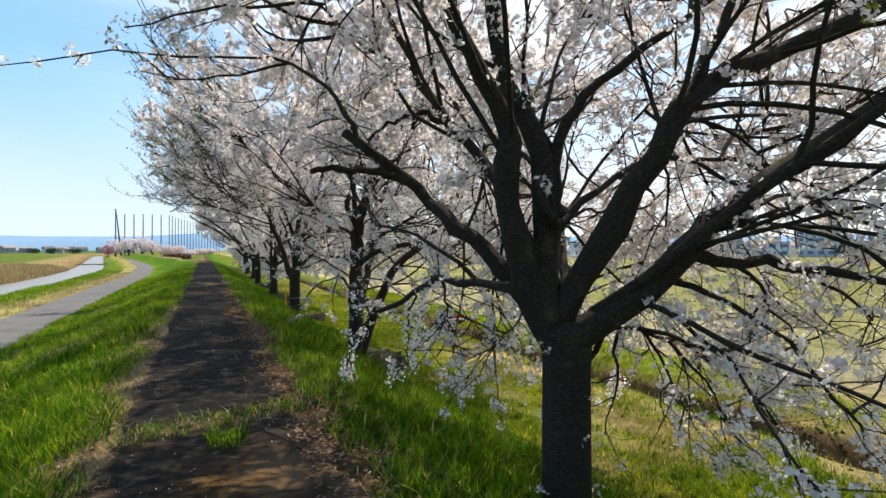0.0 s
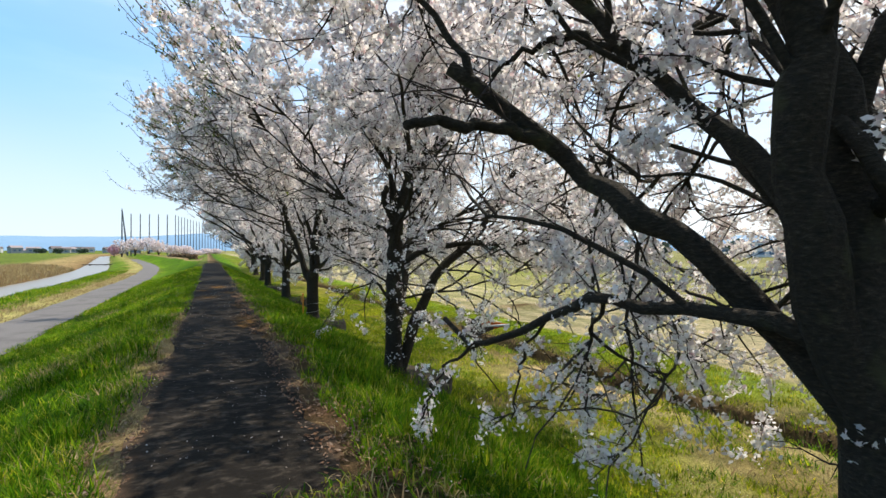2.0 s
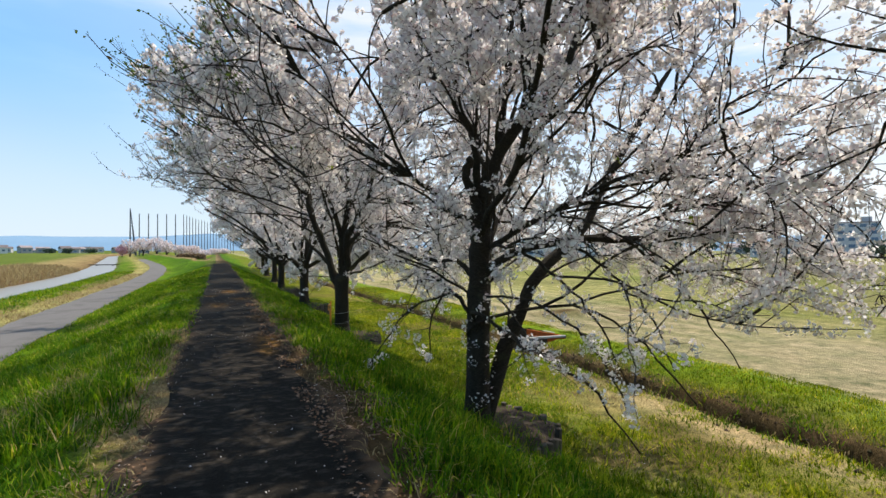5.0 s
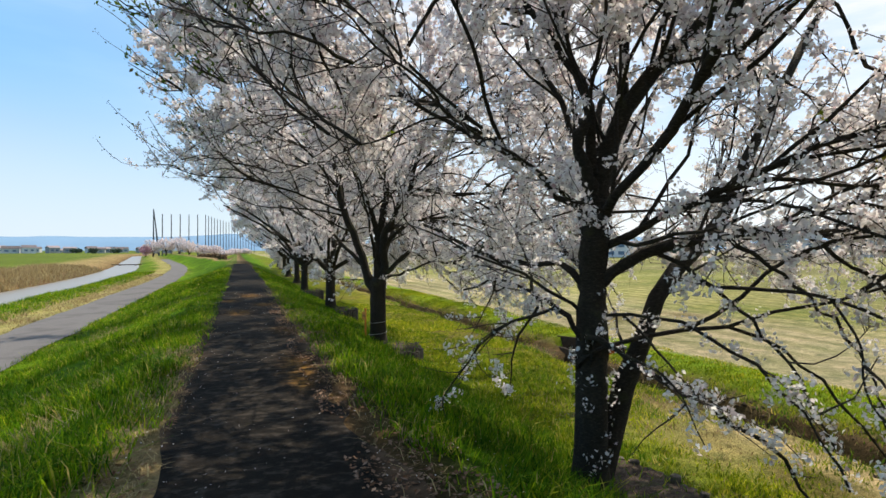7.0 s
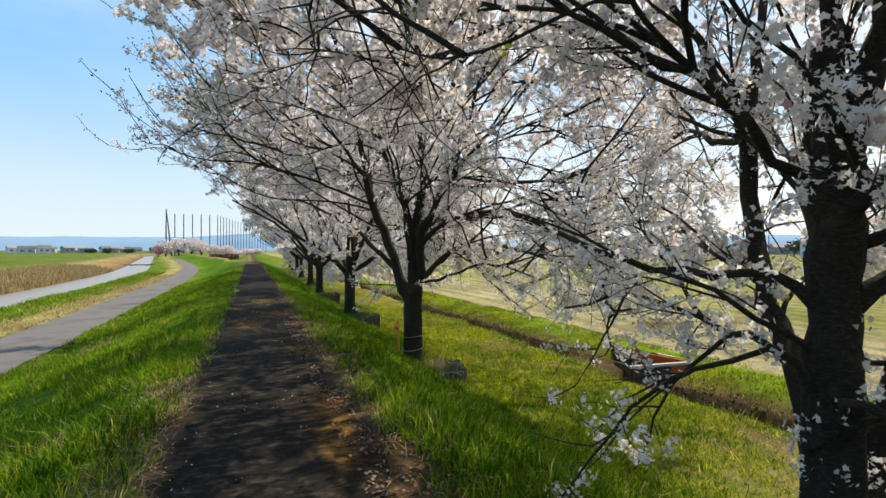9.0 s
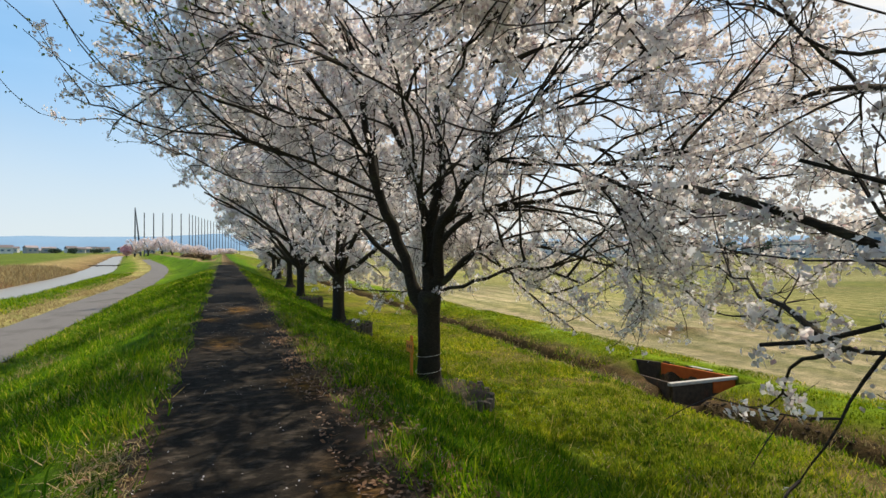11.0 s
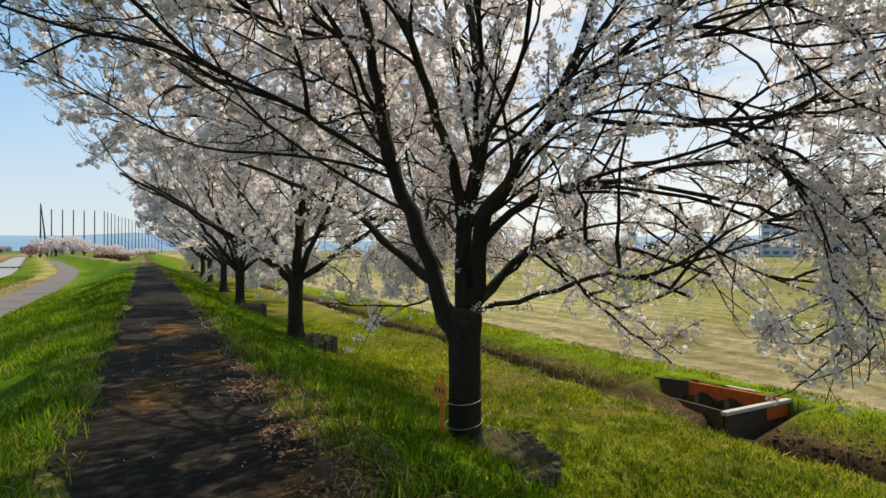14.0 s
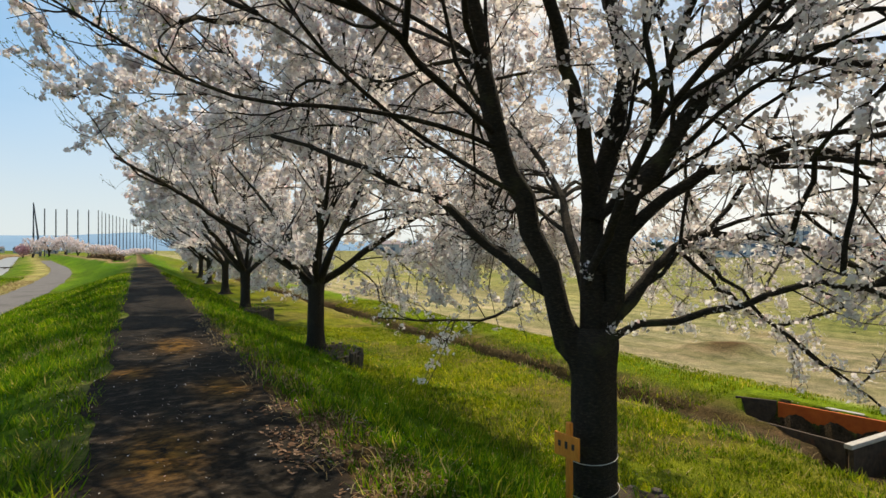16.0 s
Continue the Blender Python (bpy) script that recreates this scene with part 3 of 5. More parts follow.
def allowed(p, y0):
    """Free of the walkway and above the grass."""
    x, y, z = p[..., 0], p[..., 1], p[..., 2]
    roof = 2.1 + np.where((y0 > 20) & (y0 < 25), 0.40, 0.52) * np.clip(1.3 - x, 0, 8) - 0.6 * np.clip(x - 1.3, 0, 3)
    low = np.where(x < 1.9, roof, -0.9 + 0.12 * np.abs(x - 5.5) + 0.05 * np.abs(y - y0))
    # no low boughs hang towards the walkway away from the trunk, nor close over its beginning
    low = np.where((x < 3.6) & (np.abs(y - y0) > 2.7), np.maximum(low, 2.9), low)
    low = np.where((x < 3.2) & (y < 2.4), np.maximum(low, 4.2), low)
    # the tree by the outlet box keeps its boughs higher
    low = np.where((y0 > 20) & (y0 < 25) & (x > 4.5), np.maximum(low, 0.15), low)
    # and the second one flowers less near the ground
    low = np.where((y0 > 12) & (y0 < 14) & (x > 4.6), np.maximum(low, 0.75), low)
    # but the crooked low bough of the first tree flowers down to the grass
    low = np.where((x > 1.65) & (x < 3.0) & (np.abs(y - 6.0) < 1.3) & (z < 1.5), -0.3, low)
    # one thin bough flowers out over the path
    low = np.where((x < 0.6) & (x > -2.2) & (np.abs(y - 7.0 - 0.35 * (-x - 0.4)) < 0.35) & (z < 4.1), 3.4, low)
    return z > low


def crown_room(p, way, at, size):
    """How far a shoot may go before it leaves the crown, an uneven egg round the tree."""
    c = np.array([at[0] + size[3], at[1], size[2]])
    r = np.array([size[0], size[0], size[1]])
    a, b = (p - c) / r, way / r
    bb, ab, aa = (b * b).sum(1), (a * b).sum(1), (a * a).sum(1)
    disc = np.clip(ab ** 2 - bb * (aa - 1), 0, None)
    return np.clip((-ab + np.sqrt(disc)) / bb, 0.0, None)


def flowers(centres, outward, per, spread, size, sides):
    """Blossom: small cupped flowers packed round each centre; ten corners make five petals."""
    c = np.repeat(centres, per, 0)
    off = rng.normal(0, spread, c.shape)
    p = c + off
    nrm = unit(off / spread + np.repeat(outward, per, 0) * 0.5 + rng.normal(0, 0.5, c.shape) + np.array([0, 0, -0.15]))
    u = unit(np.cross(nrm, rng.normal(size=c.shape)))
    v = np.cross(nrm, u)
    r = size * rng.uniform(0.75, 1.2, (len(c), 1)) * (1 + 0.45 * np.clip((c[:, 2:3] - 3.5) / 1.5, 0, 1) + 0.75 * np.clip((c[:, 2:3] - 5.2) / 1.0, 0, 1))
    ang = np.arange(sides)[None, :, None] / sides * 2 * np.pi + rng.uniform(-0.35, 0.35, (len(c), sides, 1))
    rr = rng.uniform(0.82, 1.18, (len(c), sides, 1)) * (np.where(np.arange(sides) % 2, 0.58, 1.15)[None, :, None] if sides == 10 else 1.0)
    lift = rng.uniform(-0.1, 0.55, (len(c), sides, 1))
    verts = p[:, None] + r[:, None] * rr * (np.cos(ang) * u[:, None] + np.sin(ang) * v[:, None]) + r[:, None] * lift * nrm[:, None]
    faces = np.arange(len(c) * sides).reshape(-1, sides)
    return verts.reshape(-1, 3), faces


def leaves(centres, per, size):
    c = np.repeat(centres, per, 0) + rng.normal(0, 0.035, (len(centres) * per, 3))
    d = unit(rng.normal(size=c.shape) + np.array([0, 0, 0.5]))
    s = unit(np.cross(d, rng.normal(size=c.shape)))
    length = size * rng.uniform(0.6, 1.2, (len(c), 1))
    w = length * 0.28
    fold = np.cross(d, s) * w * 0.5
    verts = np.stack([c, c + d * length * 0.5 + s * w + fold, c + d * length, c + d * length * 0.5 - s * w + fold], 1)
    return verts.reshape(-1, 3), np.arange(len(c) * 4).reshape(-1, 4)


def trunk_mesh(at, top, r0, r1, lean=(0, 0), sides=20, crotch=0.25):
    """A flared, slightly fluted trunk from the soil to the fork."""
    z0 = -1.05
    zs = np.concatenate([np.linspace(z0, z0 + 0.5, 8)[:-1], np.linspace(z0 + 0.5, top, 22)])
    ang = np.arange(sides) / sides * 2 * np.pi
    verts = []
    for z in zs:
        s = (z - z0) / (top - z0)
        flare = (1 + 0.55 * np.exp(-(z - z0 - 0.12) / 0.16) + crotch * np.clip((s - 0.7) / 0.3, 0, 1) ** 2) * math.sqrt(max(1 - max(s - 0.9, 0) ** 2 / 0.0101, 0.02))
        ridge = 1 + 0.06 * np.sin(ang * 3 + at[1]) + 0.045 * np.sin(ang * 5 + 2 + at[1] * 3 + z) + 0.10 * np.exp(-(z - z0) / 0.25) * np.sin(ang * 6 + at[1])
        ridge = ridge + 0.05 * (value_noise(ang * 3 + at[1], ang * 0 + z * 3, 0.8, 3) - 0.5)
        r = (r0 + (r1 - r0) * s) * flare * ridge
        verts.append(np.stack([at[0] + lean[0] * s + r * np.cos(ang), at[1] + lean[1] * s + r * np.sin(ang), np.full(sides, z)], 1))
    n = len(zs)
    k = (np.arange(n - 1)[:, None] * sides + np.arange(sides)[None]).ravel()
    k2 = (np.arange(n - 1)[:, None] * sides + (np.arange(sides)[None] + 1) % sides).ravel()
    return smooth(big_mesh("trunk", np.concatenate(verts), [np.stack([k, k2, k2 + sides, k + sides], 1), (np.arange(sides) + (n - 1) * sides)[None]]))


def cherry_tree(at, limbs, label, top=1.0, r0=0.22, r1=0.2, size=(6.2, 4.9, 4.5, 0.0), rich=1.0, petal=0.024, per=12, sides=4, lean=(0, 0), fill=1.0, crotch=0.25, single=True, spread=0.031, spokes=14, hanging=18, sprigs=0, hang_z=(1.0, 2.3), shoot_count=200, round_about=True):
    """limbs: (points, start radius, end radius)."""
    tree = thing("cherry_tree", (at[0], at[1], -0.82), label, "tree", "cherry trees along the levee path")
    back = Matrix.Translation((-at[0], -at[1], 0.82))

    def hang(name, me, mat, label=""):
        me.transform(back)
        return put(name, me, mat, tree, label)
    hang("trunk", trunk_mesh(at, top, r0, r1, lean, crotch=crotch), M_BARK, "dark rough bark, flared foot")
    axis_pt = np.array([at[0], at[1], 2.0])
    lines, slim = [], []
    for pts, ra, rb in limbs:
        near = math.hypot(pts[0][0] - at[0], pts[0][1] - at[1])
        if near < 0.55:     # rooted well inside the trunk
            pts = [(at[0] + 0.25 * (pts[0][0] - at[0]), at[1] + 0.25 * (pts[0][1] - at[1]), pts[0][2] - 0.12 - 0.8 * near)] + list(pts)
        line = curve(pts, 16)
        line[1:-1] += rng.normal(0, 0.018, line[1:-1].shape)
        if 0.029 < ra < 0.052 and rb < 0.03:       # thin limbs wander
            drift = np.cumsum(np.cumsum(rng.normal(0, 0.022, line.shape), 0), 0)
            line += drift - np.linspace(0, 1, 16)[:, None] * drift[-1]
        rad = ra + (rb - ra) * np.linspace(0, 1, 16) ** 0.8
        rad = rad * (1 + 0.08 * rng.normal(size=16))
        v, f = tubes(line[None], rad[None], 10)
        hang("limb", smooth(big_mesh("limb", v, f)), M_BARK)
        lines.append(line)
        slim.append(rad < 0.04)
        if rb > 0.035 and pts[-1][2] > 3.3:     # the tip runs on into the crown
            tip = grow(line[-1:], line[-1:] - line[-4:-3], np.array([rng.uniform(1.4, 2.0)]), 16, np.array([rng.uniform(-0.2, 0.4)]), 0.08)[0]
            v, f = tubes(tip[None], np.linspace(rb, 0.009, 16)[None], 8)
            hang("limb", smooth(big_mesh("limb", v, f)), M_BARK)
            lines.append(tip)
            slim.append(np.linspace(rb, 0.009, 16) < 0.04)
    # further limbs, evenly round the tree, arch out to the crown's edge and fork on the way
    core = np.concatenate([k[4:14] for k in lines])
    for i in range(spokes + hanging):
        low = i >= spokes       # low boughs that hang out over the field side
        a = radians(rng.uniform(100, 285) if round_about and i % 5 < 2 else rng.uniform(-75, 100)) if low else (i + rng.uniform(-0.3, 0.3)) / spokes * 2 * math.pi * 2
        h = rng.uniform(*hang_z) if low else rng.uniform(2.0, 5.0)
        goal = np.array([at[0] + 1.1 * math.cos(a), at[1] + 1.1 * math.sin(a), h])
        root = core[np.argmin(((core - goal) ** 2).sum(1))]
        rise = rng.uniform(0.0, 0.5) if low else rng.uniform(0.25, 1.5)
        way = np.array([math.cos(a), math.sin(a), rise])
        room = crown_room(root[None], unit(way[None]), at, size)[0] * rng.uniform(0.75, 1.0)
        line = crooked(root, way, room, rng.uniform(-1.2, -0.6) if low else rng.uniform(-1.1, 0.1), 0.11)
        if not allowed(line[6:], at[1]).all():
            continue
        rad = np.linspace(0.010 + 0.0028 * room, 0.0040, 16)
        forks = [(line, rad)]
        for k in (rng.integers(4, 7), rng.integers(7, 11)):
            side = unit(np.cross(line[k + 1] - line[k], rng.normal(size=3)))
            ahead = unit(line[k + 1] - line[k]) + side * rng.uniform(0.5, 0.9)
            twig = crooked(line[k], ahead, room * (1 - k / 16) * rng.uniform(0.6, 0.9), rng.uniform(-0.6, 0.4), 0.12)
            if allowed(twig[6:], at[1]).all():
                forks.append((twig, np.linspace(rad[k] * 0.75, 0.004, 16)))
        for line, rad in forks:
            v, f = tubes(line[None], rad[None], 7)
            hang("limb", smooth(big_mesh("limb", v, f)), M_BARK)
            lines.append(line)
            slim.append(rad < 0.04)
    slim = np.stack(slim)
    l1 = np.stack(lines)
    # boughs
    c2 = int(190 * fill)
    s, w, u, _ = offshoots(l1, c2, 0.28, 1.0, (25, 60), axis_pt, 0.10, 0.35)
    room = crown_room(s, w, at, size)
    length = np.clip(room * rng.uniform(0.65, 1.0, c2), 0.5, 2.4)
    l2 = grow(s, w, length, 9, rng.normal(-0.05, 0.45, c2), 0.17)
    keep = allowed(l2[:, -1], at[1]) & allowed(l2[:, 4], at[1])
    l2, length = l2[keep], length[keep]
    rad2 = (0.006 + 0.0075 * length)[:, None] * np.linspace(1, 0.3, 9)[None]
    # branches
    c3 = int(1300 * fill)
    s, w, u, _ = offshoots(np.concatenate([l2, l1[:, 6:15]]), c3, 0.12, 1.0, (25, 65), axis_pt, 0.08, 0.2)
    room = crown_room(s, w, at, size) + 0.25
    len3 = np.clip(room, 0.2, 1) * rng.uniform(0.45, 1.15, c3)
    l3 = grow(s, w, len3, 5, rng.normal(0.0, 0.45, c3), 0.20)
    keep = allowed(l3[:, -1], at[1]) & allowed(l3[:, 3], at[1])
    l3 = l3[keep]
    # twigs
    c4 = int(3000 * fill * rich)
    s, w, u, _ = offshoots(l3, c4, 0.1, 1.0, (30, 70), axis_pt, 0.1, 0.15)
    l4 = grow(s, w, rng.uniform(0.12, 0.42, c4), 3, rng.normal(0.05, 0.3, c4), 0.1)
    l4 = l4[allowed(l4[:, -1], at[1])]
    if single:
        for line, rad in zip(l2, rad2):
            v, f = tubes(line[None], rad[None], 6)
            hang("branch", smooth(big_mesh("branch", v, f)), M_BARK)
    else:
        v, f = tubes(l2, rad2, 5)
        hang("branchwork", smooth(big_mesh("branchwork", v, f)), M_BARK, "dark crooked branches")["kind"] = "stuff"
    v3, f3 = tubes(l3, np.linspace(0.0085, 0.0035, 5)[None] * rng.uniform(0.8, 1.4, (len(l3), 1)), 3)
    v4, f4 = tubes(l4, np.broadcast_to(np.linspace(0.0048, 0.0026, 3)[None], (len(l4), 3)), 3)
    hang("twigwork", big_mesh("twigwork", np.concatenate([v3, v4]), [f3[0], f4[0] + len(v3)]), M_TWIG, "thin dark twigs")["kind"] = "stuff"
    # blossom sits along the twigs and the outer branches
    spots = [l4[:, 0] * 0.5 + l4[:, 1] * 0.5, l4[:, 1], l4[:, 2], l3[:, 1], l3[:, 2], l3[:, 3], l3[:, 4], l2[:, 5], l2[:, 7], l2[:, 8]]
    c = np.concatenate([p + rng.normal(0, 0.02, p.shape) for p in spots])
    c = c[rng.random(len(c)) < 0.92]
    c = c[allowed(c, at[1])]
    thin = value_noise(c[:, 0] + c[:, 2] * 0.7, c[:, 1] + c[:, 2] * 0.4, 0.55, 17)
    gap = value_noise(c[:, 0] * 0.9 + c[:, 2] * 0.5 + 7, c[:, 1] - c[:, 2] * 0.6, 1.3, 27)
    # the crown opens towards the field and towards its neighbours
    opens = 0.07 * np.clip((c[:, 0] - at[0] - 0.5) / 3, 0, 1) + 0.05 * np.clip((np.abs(c[:, 1] - at[1]) - 3.2) / 1.5, 0, 1) - 0.10 * np.clip((at[0] + 0.5 - c[:, 0]) / 1.5, 0, 1)
    c = c[(thin > 0.30) & (thin * 0.6 + gap * 0.6 > 0.37 + opens)]
    # and on spurs along the outer limbs
    spurs = l1[:, 7:][slim[:, 7:]]
    low_wood = l1[:, 4:][slim[:, 4:]]
    spurs = np.concatenate([spurs] + [low_wood[low_wood[:, 2] < 2.2]] * 2)
    spurs = spurs + rng.normal(0, 0.05, spurs.shape)
    c = np.concatenate([c, spurs[allowed(spurs, at[1])]])
    c = c[(np.hypot(c[:, 0], c[:, 2] - 1.65) > 1.95) | ((c[:, 0] > 1.5) & (c[:, 2] < 1.4))]
    c = c[~((c[:, 0] < 2.9) & (c[:, 2] < 1.5)) | (rng.random(len(c)) < 0.38)]
    c = c[(c[:, 2] > 0.9) | (rng.random(len(c)) < 0.7)]
    # sprigs that flower straight from the trunk
    a, z = rng.uniform(0, 2 * math.pi, sprigs), rng.uniform(-0.6, 0.95, sprigs)
    sprig = np.stack([at[0] + (r0 + 0.03) * np.cos(a), at[1] + (r0 + 0.03) * np.sin(a), z], 1)
    close = (np.hypot(c[:, 0], c[:, 2] - 1.65) < 2.9) & single & (petal < 0.025)
    v, f = flowers(c[~close], unit(c[~close] - axis_pt), per, spread, petal, sides)
    v2, f2 = flowers(c[close], unit(c[close] - axis_pt), per, spread * 1.1, petal, 10)
    v3, f3 = flowers(sprig, unit(sprig - axis_pt), 12, 0.045, petal * 0.85, 10)
    hang("blossom", big_mesh("blossom", np.concatenate([v, v2, v3]), [f, f2 + len(v), f3 + len(v) + len(v2)]), M_BLOSSOM, "clusters of white to pale pink blossom")["kind"] = "stuff"
    # bare young shoots with leaf tufts stand out of the upper crown
    far_out = l3[(l3[:, -1, 2] > 3.2) & (l3[:, -1, 0] < at[0] - 3.0)]
    pick = far_out[rng.choice(len(far_out), int(shoot_count * min(rich, 1)), replace=True)]
    way = unit(pick[:, -1] - axis_pt) + np.array([-0.2, 0, 0.15]) + rng.normal(0, 0.22, (len(pick), 3))
    shoots = grow(pick[:, -1], way, rng.uniform(0.25, 0.95, len(pick)), 4, rng.uniform(0.1, 0.9, len(pick)), 0.14)
    v, f = tubes(shoots, np.broadcast_to(np.linspace(0.0075, 0.004, 4)[None], (len(shoots), 4)), 3)
    hang("shootwork", big_mesh("shootwork", v, [f[0]]), M_TWIG, "bare young shoots")["kind"] = "stuff"
    v, f = leaves(np.concatenate([shoots[:, 1], shoots[:, 2], shoots[:, 3]]), 3, 0.054)
    hang("budwork", big_mesh("budwork", v, [f]), M_BUD, "dark green opening buds along the shoots")["kind"] = "stuff"
    patch = value_noise(l4[:, 2, 0] + l4[:, 2, 2], l4[:, 2, 1] - l4[:, 2, 2], 0.5, 51)
    v, f = leaves(l4[(rng.random(len(l4)) < 0.45) & (patch > 0.88)][:, 2], 5, 0.062)
    hang("young_leaves", big_mesh("young_leaves", v, [f]), M_LEAF, "small yellow-green young leaves")["kind"] = "stuff"
    return tree


def vase(at, n=7, reach=5.4, seed=1, fork=0.95):
    """Limbs of an ordinary tree of the row: they fan out from the fork, and one goes on upwards."""
    r = random.Random(seed)
    limbs = []
    for i in range(n):
        a = (i + r.uniform(-0.25, 0.25)) / n * 2 * math.pi
        el = radians(r.uniform(32, 58))
        way = Vector((math.cos(a) * math.cos(el), math.sin(a) * math.cos(el), math.sin(el)))
        p, pts = Vector((at[0] + 0.1 * math.cos(a), at[1] + 0.1 * math.sin(a), fork - 0.15)), []
        length = reach * r.uniform(0.85, 1.15)
        for k in range(6):
            pts.append(tuple(p))
            way = (way + Vector((r.uniform(-0.12, 0.12), r.uniform(-0.12, 0.12), r.uniform(-0.12, 0.10)))).normalized()
            p = p + way * length / 5
        limbs.append((pts, r.uniform(0.09, 0.145), 0.025))
    limbs.append(([(at[0], at[1], fork - 0.1), (at[0] + 0.1, at[1] - 0.1, 2.4), (at[0] - 0.1, at[1] + 0.1, 4.0), (at[0], at[1], 6.2)], 0.12, 0.03))
    return limbs


T1 = TREES[0]
def bough(limbs, points, start, end):
    limbs.append((points, start, end))


LIMBS_1, LIMBS_2, LIMBS_3 = [], [], []
bough(LIMBS_1, [(2.62, 3.75, 1.0), (2.53, 4.13, 1.39), (2.32, 4.42, 1.74), (2.19, 4.70, 1.95), (2.05, 5.02, 2.22), (1.87, 5.1, 2.42), (1.55, 5.2, 2.65), (1.30, 5.30, 2.83)], 0.10, 0.045)
bough(LIMBS_1, [(1.42, 5.26, 2.76), (1.15, 5.45, 3.0), (0.8, 5.75, 3.25), (0.3, 6.25, 3.55), (-0.46, 6.8, 3.72), (-1.3, 7.2, 3.8), (-2.05, 7.5, 3.72)], 0.03, 0.006)
bough(LIMBS_1, [(1.92, 5.09, 2.36), (1.6, 5.11, 2.43), (1.25, 5.12, 2.43), (0.947, 5.13, 2.394)], 0.052, 0.03)
bough(LIMBS_1, [(2.43, 3.83, 1.30), (2.30, 4.43, 1.34), (2.18, 4.92, 1.37), (2.11, 5.39, 1.23), (1.83, 5.95, 0.93), (1.72, 6.33, 1.11)], 0.055, 0.02)
bough(LIMBS_1, [(2.52, 3.68, 1.18), (2.28, 3.73, 1.84), (2.22, 3.70, 2.23), (2.22, 3.65, 2.62), (2.03, 3.68, 2.96), (1.80, 3.67, 3.34), (1.45, 3.72, 4.22)], 0.145, 0.055)
bough(LIMBS_1, [(2.42, 3.75, 1.75), (2.42, 4.15, 2.22), (2.36, 4.5, 2.6), (2.1, 4.88, 3.12), (1.92, 5.25, 3.75), (1.72, 5.64, 4.7)], 0.085, 0.03)
bough(LIMBS_1, [(2.2, 4.73, 2.92), (1.95, 4.88, 2.83), (1.75, 4.97, 2.74), (1.5, 5.1, 2.74)], 0.04, 0.014)
bough(LIMBS_1, [(2.59, 3.65, 1.18), (2.62, 3.74, 2.14), (2.53, 3.89, 2.80), (2.39, 4.06, 3.35), (2.32, 4.20, 4.12), (2.35, 4.41, 5.18)], 0.135, 0.055)
bough(LIMBS_1, [(2.68, 3.72, 2.14), (2.78, 3.67, 2.73), (3.05, 3.55, 3.06), (3.55, 3.33, 3.48), (4.16, 3.06, 4.03)], 0.075, 0.02)
bough(LIMBS_1, [(2.70, 3.60, 1.18), (3.04, 3.34, 1.91), (3.28, 3.12, 2.49), (3.49, 3.03, 2.84), (3.81, 3.00, 3.03), (4.50, 2.80, 3.36), (5.51, 2.46, 3.86)], 0.135, 0.06)
bough(LIMBS_1, [(3.46, 3.04, 2.78), (3.83, 3.10, 3.36), (4.23, 3.14, 4.09), (4.68, 3.16, 4.80)], 0.06, 0.02)
bough(LIMBS_1, [(2.70, 3.60, 0.90), (3.22, 3.26, 1.31), (3.55, 3.11, 1.71), (3.94, 3.05, 1.96), (4.73, 2.92, 2.49), (6.06, 2.65, 3.30)], 0.145, 0.065)
bough(LIMBS_1, [(3.48, 3.14, 1.63), (3.94, 3.05, 1.55), (4.61, 2.86, 1.51), (6.12, 2.52, 1.22)], 0.065, 0.03)
bough(LIMBS_1, [(2.92, 3.72, 1.50), (3.68, 3.93, 2.01), (4.44, 4.03, 2.26), (5.67, 4.14, 2.39), (7.12, 4.16, 2.40)], 0.05, 0.018)
bough(LIMBS_1, [(3.15, 3.29, 1.23), (3.32, 2.99, 1.11), (3.58, 2.71, 0.80), (3.71, 2.49, 0.42)], 0.028, 0.01)
bough(LIMBS_1, [(3.40, 3.18, 1.43), (4.02, 3.01, 1.02), (4.49, 2.80, 0.61), (4.86, 2.53, -0.00)], 0.03, 0.01)
bough(LIMBS_1, [(3.01, 3.57, 1.00), (3.86, 3.63, 0.84), (4.66, 3.60, 0.44), (5.22, 3.46, -0.14)], 0.026, 0.01)
bough(LIMBS_1, [(2.9, 3.5, 1.05), (3.7, 2.4, 2.2), (4.5, 1.2, 3.2), (5.0, 0.2, 3.9)], 0.07, 0.02)
bough(LIMBS_1, [(2.9, 3.8, 1.2), (3.5, 5.0, 2.4), (3.9, 6.2, 3.4), (4.3, 7.4, 4.2)], 0.07, 0.02)
bough(LIMBS_2, [(3.43, 12.8, 0.6), (3.45, 12.8, 1.3), (3.47, 12.83, 2.0), (3.5, 12.85, 2.4)], 0.17, 0.14)
bough(LIMBS_2, [(3.6, 12.88, -0.75), (4.0, 12.9, 0.3), (4.51, 12.91, 1.24), (5.44, 13.01, 1.97), (6.01, 13.07, 2.84), (6.62, 13.14, 3.62), (7.3, 13.2, 4.6)], 0.14, 0.05)
bough(LIMBS_2, [(3.48, 12.76, 1.27), (3.88, 12.44, 1.66), (4.52, 12.08, 1.79), (5.28, 11.79, 1.79), (5.91, 11.65, 1.85), (6.90, 11.37, 1.95), (7.96, 11.06, 2.06)], 0.08, 0.035)
bough(LIMBS_2, [(3.39, 12.79, 1.37), (3.17, 13.25, 1.80), (2.96, 13.77, 1.88), (2.70, 14.30, 1.90), (2.27, 15.00, 2.00)], 0.05, 0.018)
bough(LIMBS_2, [(3.39, 12.79, 1.83), (3.03, 12.88, 2.15), (2.56, 12.95, 2.49), (2.05, 13.05, 2.80), (1.49, 13.16, 3.15)], 0.05, 0.018)
